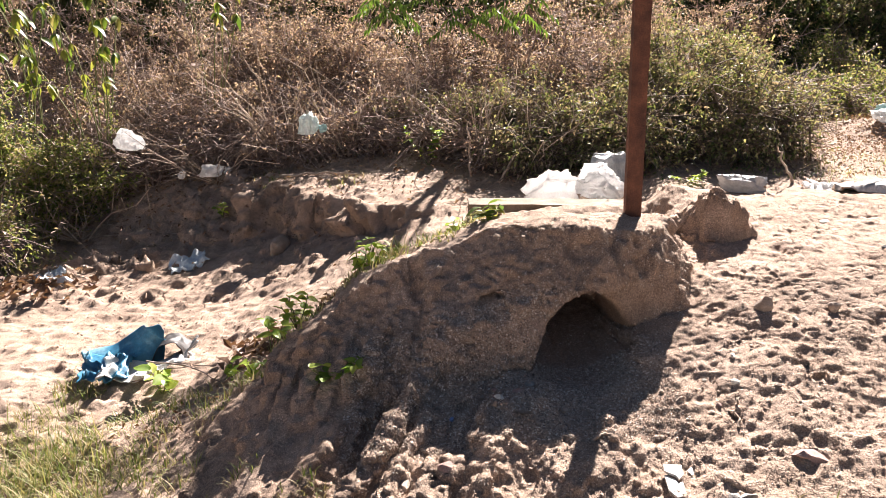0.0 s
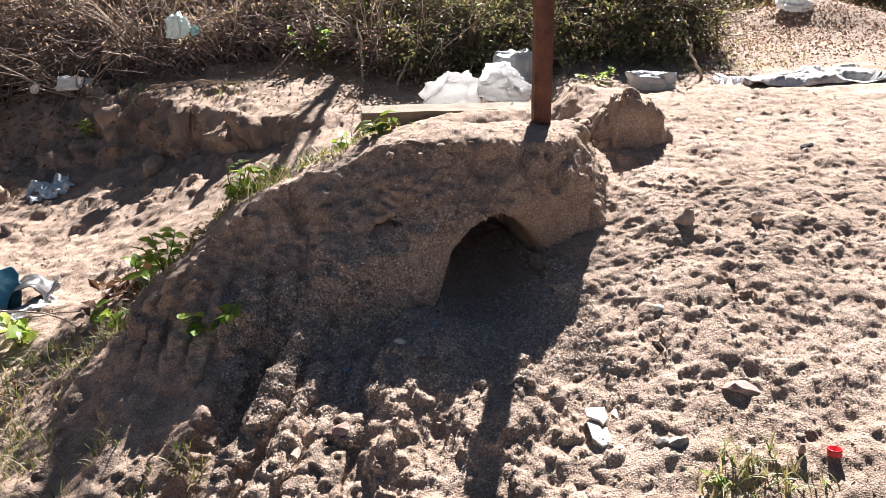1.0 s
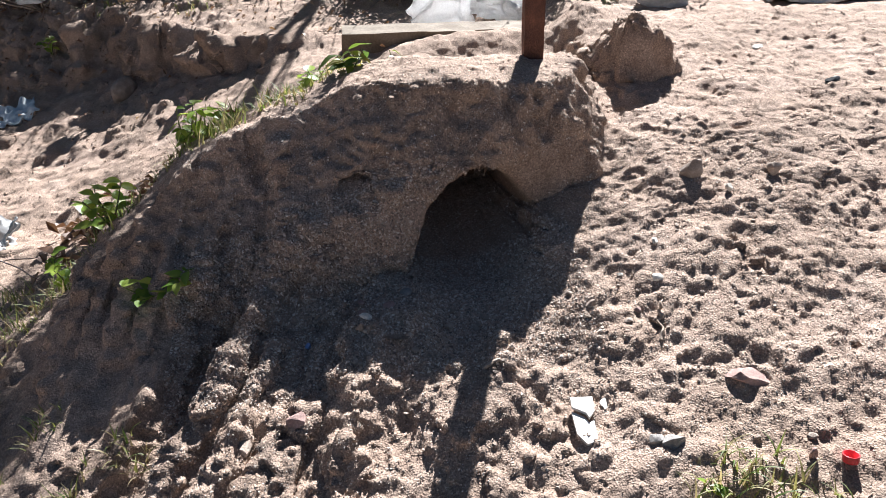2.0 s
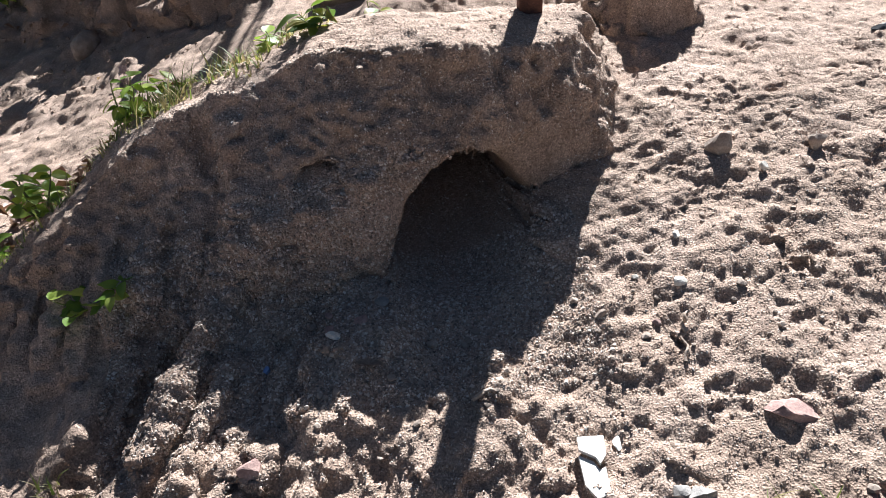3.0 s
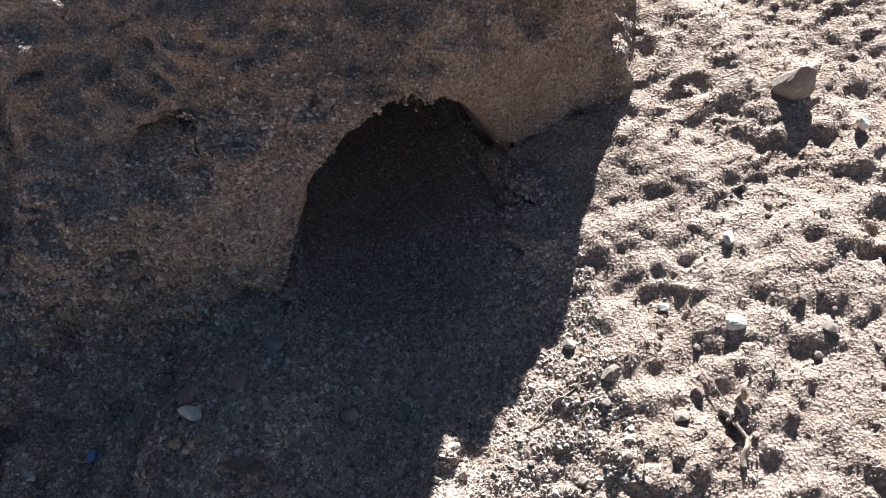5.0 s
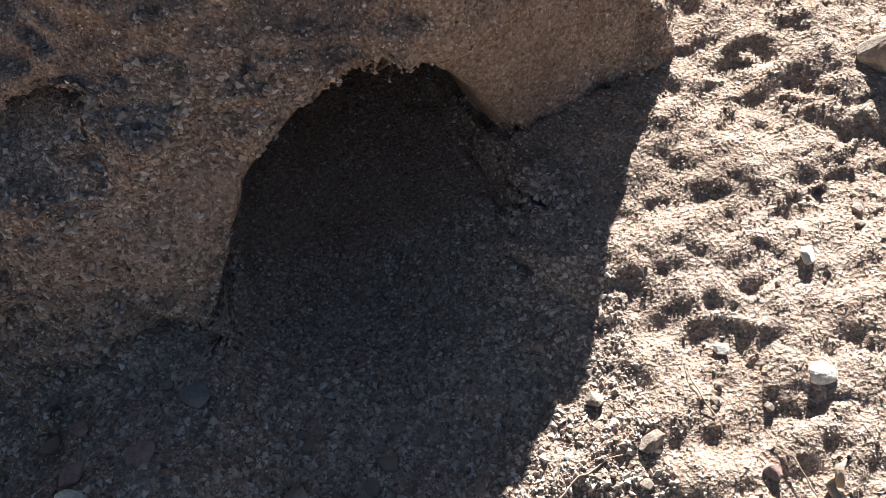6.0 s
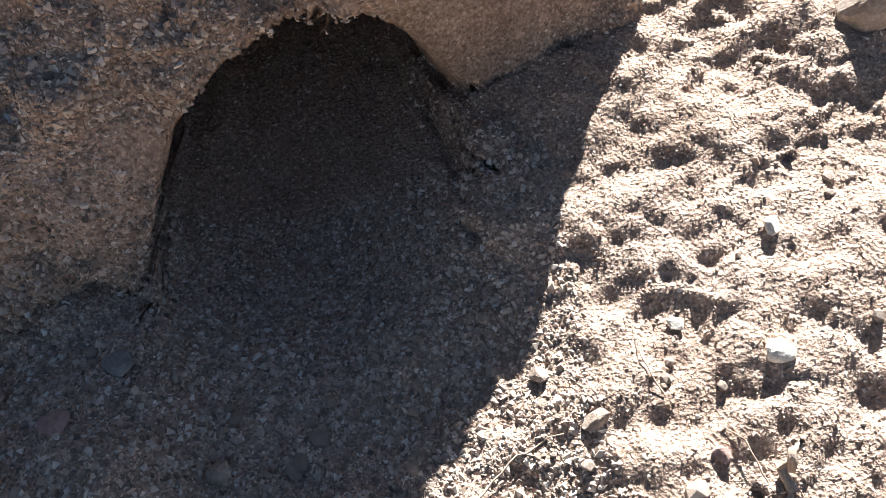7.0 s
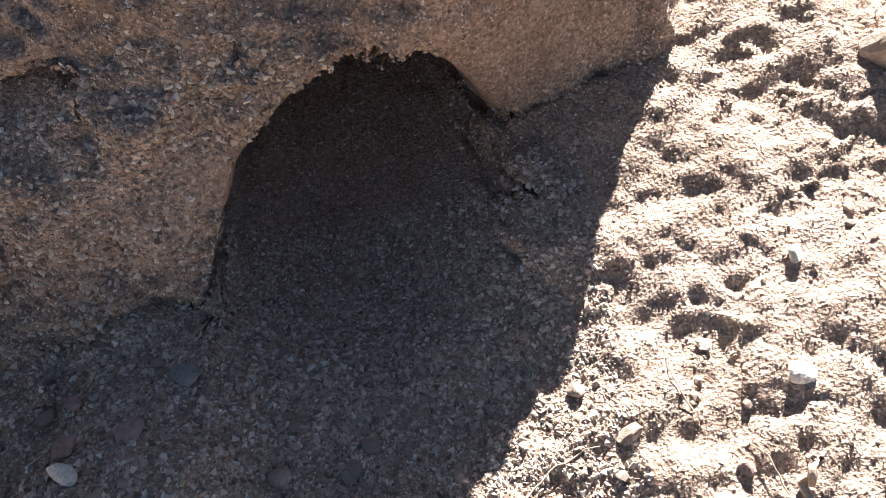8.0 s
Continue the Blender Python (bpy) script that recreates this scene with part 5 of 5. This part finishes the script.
def torn_sack(x, y, turn):
    """A woven sack torn open: its back stands up, its mouth gapes at one end, and the front lies spread and crumpled."""
    ob = thing("torn_sack", (x, y, height(x, y) - 0.005), "torn blue and white woven plastic sack with a gaping mouth", "sack", turn=turn)
    u, v = np.meshgrid(np.linspace(0, 1, 46), np.linspace(0, 1, 26), indexing="ij")
    crease = fbm(u * 3.5, v * 2.5, octaves=3, seed=12)
    top = 0.07 + 0.13 * ease(0.25, 0.85, u) - 0.03 * ease(0.9, 1.0, u)
    cloth("back_panel", -0.30 + 0.42 * u + 0.02 * crease * v, -0.02 + 0.12 * v + 0.05 * np.sin(u * 5) * v + 0.03 * crease, 0.006 + top * v ** 0.8 + 0.018 * crease * v, BLUE_SACK, ob, "deep blue woven back panel")
    crease = fbm(u * 3, v * 3, octaves=3, seed=14)
    cloth("spread_side", -0.31 + 0.27 * u + 0.03 * crease, -0.22 + 0.24 * v + 0.03 * np.sin(u * 7), 0.03 + 0.04 * np.maximum(0, 1 - 2.4 * np.abs(crease)) + 0.035 * v, BLUE_SACK, ob)
    crease = fbm(u * 3.2, v * 2.6, octaves=3, seed=24)
    cloth("torn_flap", -0.17 + 0.44 * u + 0.03 * crease, -0.27 + 0.2 * v + 0.07 * u + 0.03 * np.sin(u * 9), 0.02 + 0.055 * np.maximum(0, 1 - 2.2 * np.abs(crease)) + 0.03 * v, SACK_LINING, ob, "torn white printed flap")
    cloth("loose_strip", 0.2 + 0.1 * u + 0.02 * crease, -0.12 + 0.11 * u + 0.035 * v, 0.03 + 0.1 * u + 0.03 * v, SACK_LINING, ob, "pale torn edge strip")
    # the shade inside the open mouth, put in as a black arched sheet
    crease = fbm(u * 2, v * 4, octaves=3, seed=34)
    arch = np.pi * (0.04 + 0.92 * v)
    cloth("mouth_shade", 0.16 - np.cos(arch) * (0.085 + 0.02 * u) + 0.012 * crease, -0.06 + 0.24 * u + 0.02 * crease, 0.006 + np.sin(arch) * (0.15 - 0.06 * u) + 0.012 * crease, BLACK, ob, "rumpled arch round the mouth, black for the shade inside")
    return ob


torn_sack(-1.66, 3.92, 8)
twig("branch", ((-1.55, 3.72, 0.10), (-1.3, 3.6, 0.1), (-1.08, 3.42, 0.04)), 0.005, DRY_TWIG, "thin dry branch lying across the torn sack", "branch")
twig("branch", ((-1.62, 3.66, 0.03), (-1.4, 3.62, 0.09), (-1.1, 3.6, 0.05)), 0.004, DRY_TWIG, "dry reddish twig lying across the torn sack", "branch")
twig("branch", ((-1.3, 6.18, 0.03), (-1.0, 6.0, 0.03), (-0.6, 5.85, 0.02)), 0.012, PALE_TWIG, "long grey stick along the top of the bank", "branch")
twig("branch", ((2.28, 4.95, 0.0), (2.22, 4.98, 0.12), (2.17, 5.0, 0.26)), 0.011, PALE_TWIG, "pale stake leaning beside the grey sack", "branch")
twig("branch", ((0.22, 5.75, 0.0), (0.2, 5.76, 0.2), (0.19, 5.78, 0.42)), 0.011, PALE_TWIG, "upright grey stake in the thicket's shade", "branch")
twig("branch", ((0.42, 5.6, 0.0), (0.5, 5.62, 0.14), (0.6, 5.66, 0.3)), 0.012, PALE_TWIG, "leaning grey stake in the thicket's shade", "branch")
twig("branch", ((3.75, 7.9, 0.04), (4.0, 7.8, 0.05), (4.3, 7.6, 0.04)), 0.035, PALE_TWIG, "pale bleached plank beside the path", "branch")


def bare_branch(x, y, tall, spread, seed, label, forks=16):
    rng = np.random.default_rng(seed)
    ob = thing("bare_branch", (x, y, height(x, y) - 0.02), label, "branch", "bare branches in the thicket")
    for s in range(forks):
        a = rng.uniform(-0.9, 0.9)
        goal = np.array((math.sin(a) * spread, -rng.uniform(-0.1, 0.35), tall * rng.uniform(0.5, 1)))
        k = np.linspace(0, 1, 9)[:, None]
        p = goal * k + np.cumsum(rng.normal(size=(9, 3)) * 0.05, 0) * k + (0, 0, 0.01)
        lines = [np.c_[p, np.linspace(0.007, 0.002, 9)]]
        for b in range(3):
            i = rng.integers(3, 8)
            q = p[i] + (rng.normal(size=3) * 0.14 + goal * 0.15) * np.linspace(0, 1, 5)[:, None]
            lines.append(np.c_[q, np.linspace(0.0035, 0.0014, 5)])
        v, f = tubes(lines, 4)
        put_mesh("twig", mesh_of("twig", v, f), PALE_TWIG, ob)
    return ob


bare_branch(-0.8, 6.55, 0.75, 0.45, 801, "bleached leafless branch rising through the thicket", 8)
bare_branch(-1.9, 6.5, 0.5, 0.9, 802, "bleached crooked branch arching over the bank", 12)
bare_branch(0.75, 5.95, 0.6, 0.5, 803, "pale leafless branch at the thicket's edge", 8)
bare_branch(-1.4, 6.75, 1.0, 0.6, 805, "bleached leafless branch rising through the thicket", 12)
bare_branch(-2.5, 7.2, 0.9, 0.7, 806, "grey leafless branch rising through the thicket", 12)
bare_branch(0.3, 6.1, 0.8, 0.5, 807, "bleached leafless branch rising through the thicket", 9)
bare_branch(-0.3, 6.8, 0.9, 0.6, 808, "grey leafless branch rising through the thicket", 10)
bare_branch(-3.0, 6.2, 0.4, 1.0, 804, "grey dead branch lying over the brush heap", 12)


# ---- the feathery tree whose boughs hang over the thicket ----
def feathery_tree(x, y):
    rng = np.random.default_rng(31)
    ob = thing("feathery_tree", (x, y, height(x, y) - 0.05), "slender tree with hanging feathery bright green leaves", "tree")
    trunk = np.c_[np.linspace((1.0, 1.6, 0), (0.25, -0.5, 3.0), 10), np.linspace(0.05, 0.025, 10)]
    v, f = tubes([trunk], 8)
    put_mesh("trunk", mesh_of("trunk", v, f), BARK, ob)
    # where the hanging sprays end, seen from the tree's foot
    goals = [(rng.uniform(-0.75, 0.5), -rng.uniform(1.7, 2.3), rng.uniform(1.10, 1.28)) for _ in range(13)] + [(rng.uniform(-0.2, 0.7), -rng.uniform(2.0, 2.9), rng.uniform(1.75, 2.6)) for _ in range(8)]
    for gx1, gy1, gz1 in goals:
        start = trunk[rng.integers(5, 9), :3]
        k = np.linspace(0, 1, 10)[:, None]
        p = start + (np.array((gx1, gy1, gz1)) - start) * k + np.array((0, 0, 0.5)) * np.sin(k * np.pi) * (1 - 0.3 * k)
        v, f = tubes([np.c_[p, np.linspace(0.014, 0.002, 10)]], 4)
        limb = put_mesh("bough", mesh_of("bough", v, f), BARK, ob)
        at, way = [], []
        for i in range(4, 10):
            for side in (-1, 1):
                d = np.array((side * rng.uniform(0.5, 1.0), rng.normal() * 0.4, -0.5))
                d /= np.linalg.norm(d)
                for j in range(7):
                    spot = p[i] + d * 0.035 * j
                    for wing in (-1, 1):
                        at.append(spot)
                        way.append(d * 0.6 + np.cross(d, (0, 0, 1)) * wing * 0.8 + (0, 0, -0.35))
        at, way = np.array(at), np.array(way)
        v, f = blades(at, way, 0.075 * rng.uniform(0.7, 1.2, len(at)), 0.02, rng=rng)
        put_mesh("spray", mesh_of("spray", v, f, False), FRESH_LEAF, limb)["kind"] = "stuff"
    return ob


feathery_tree(0.25, 7.7)
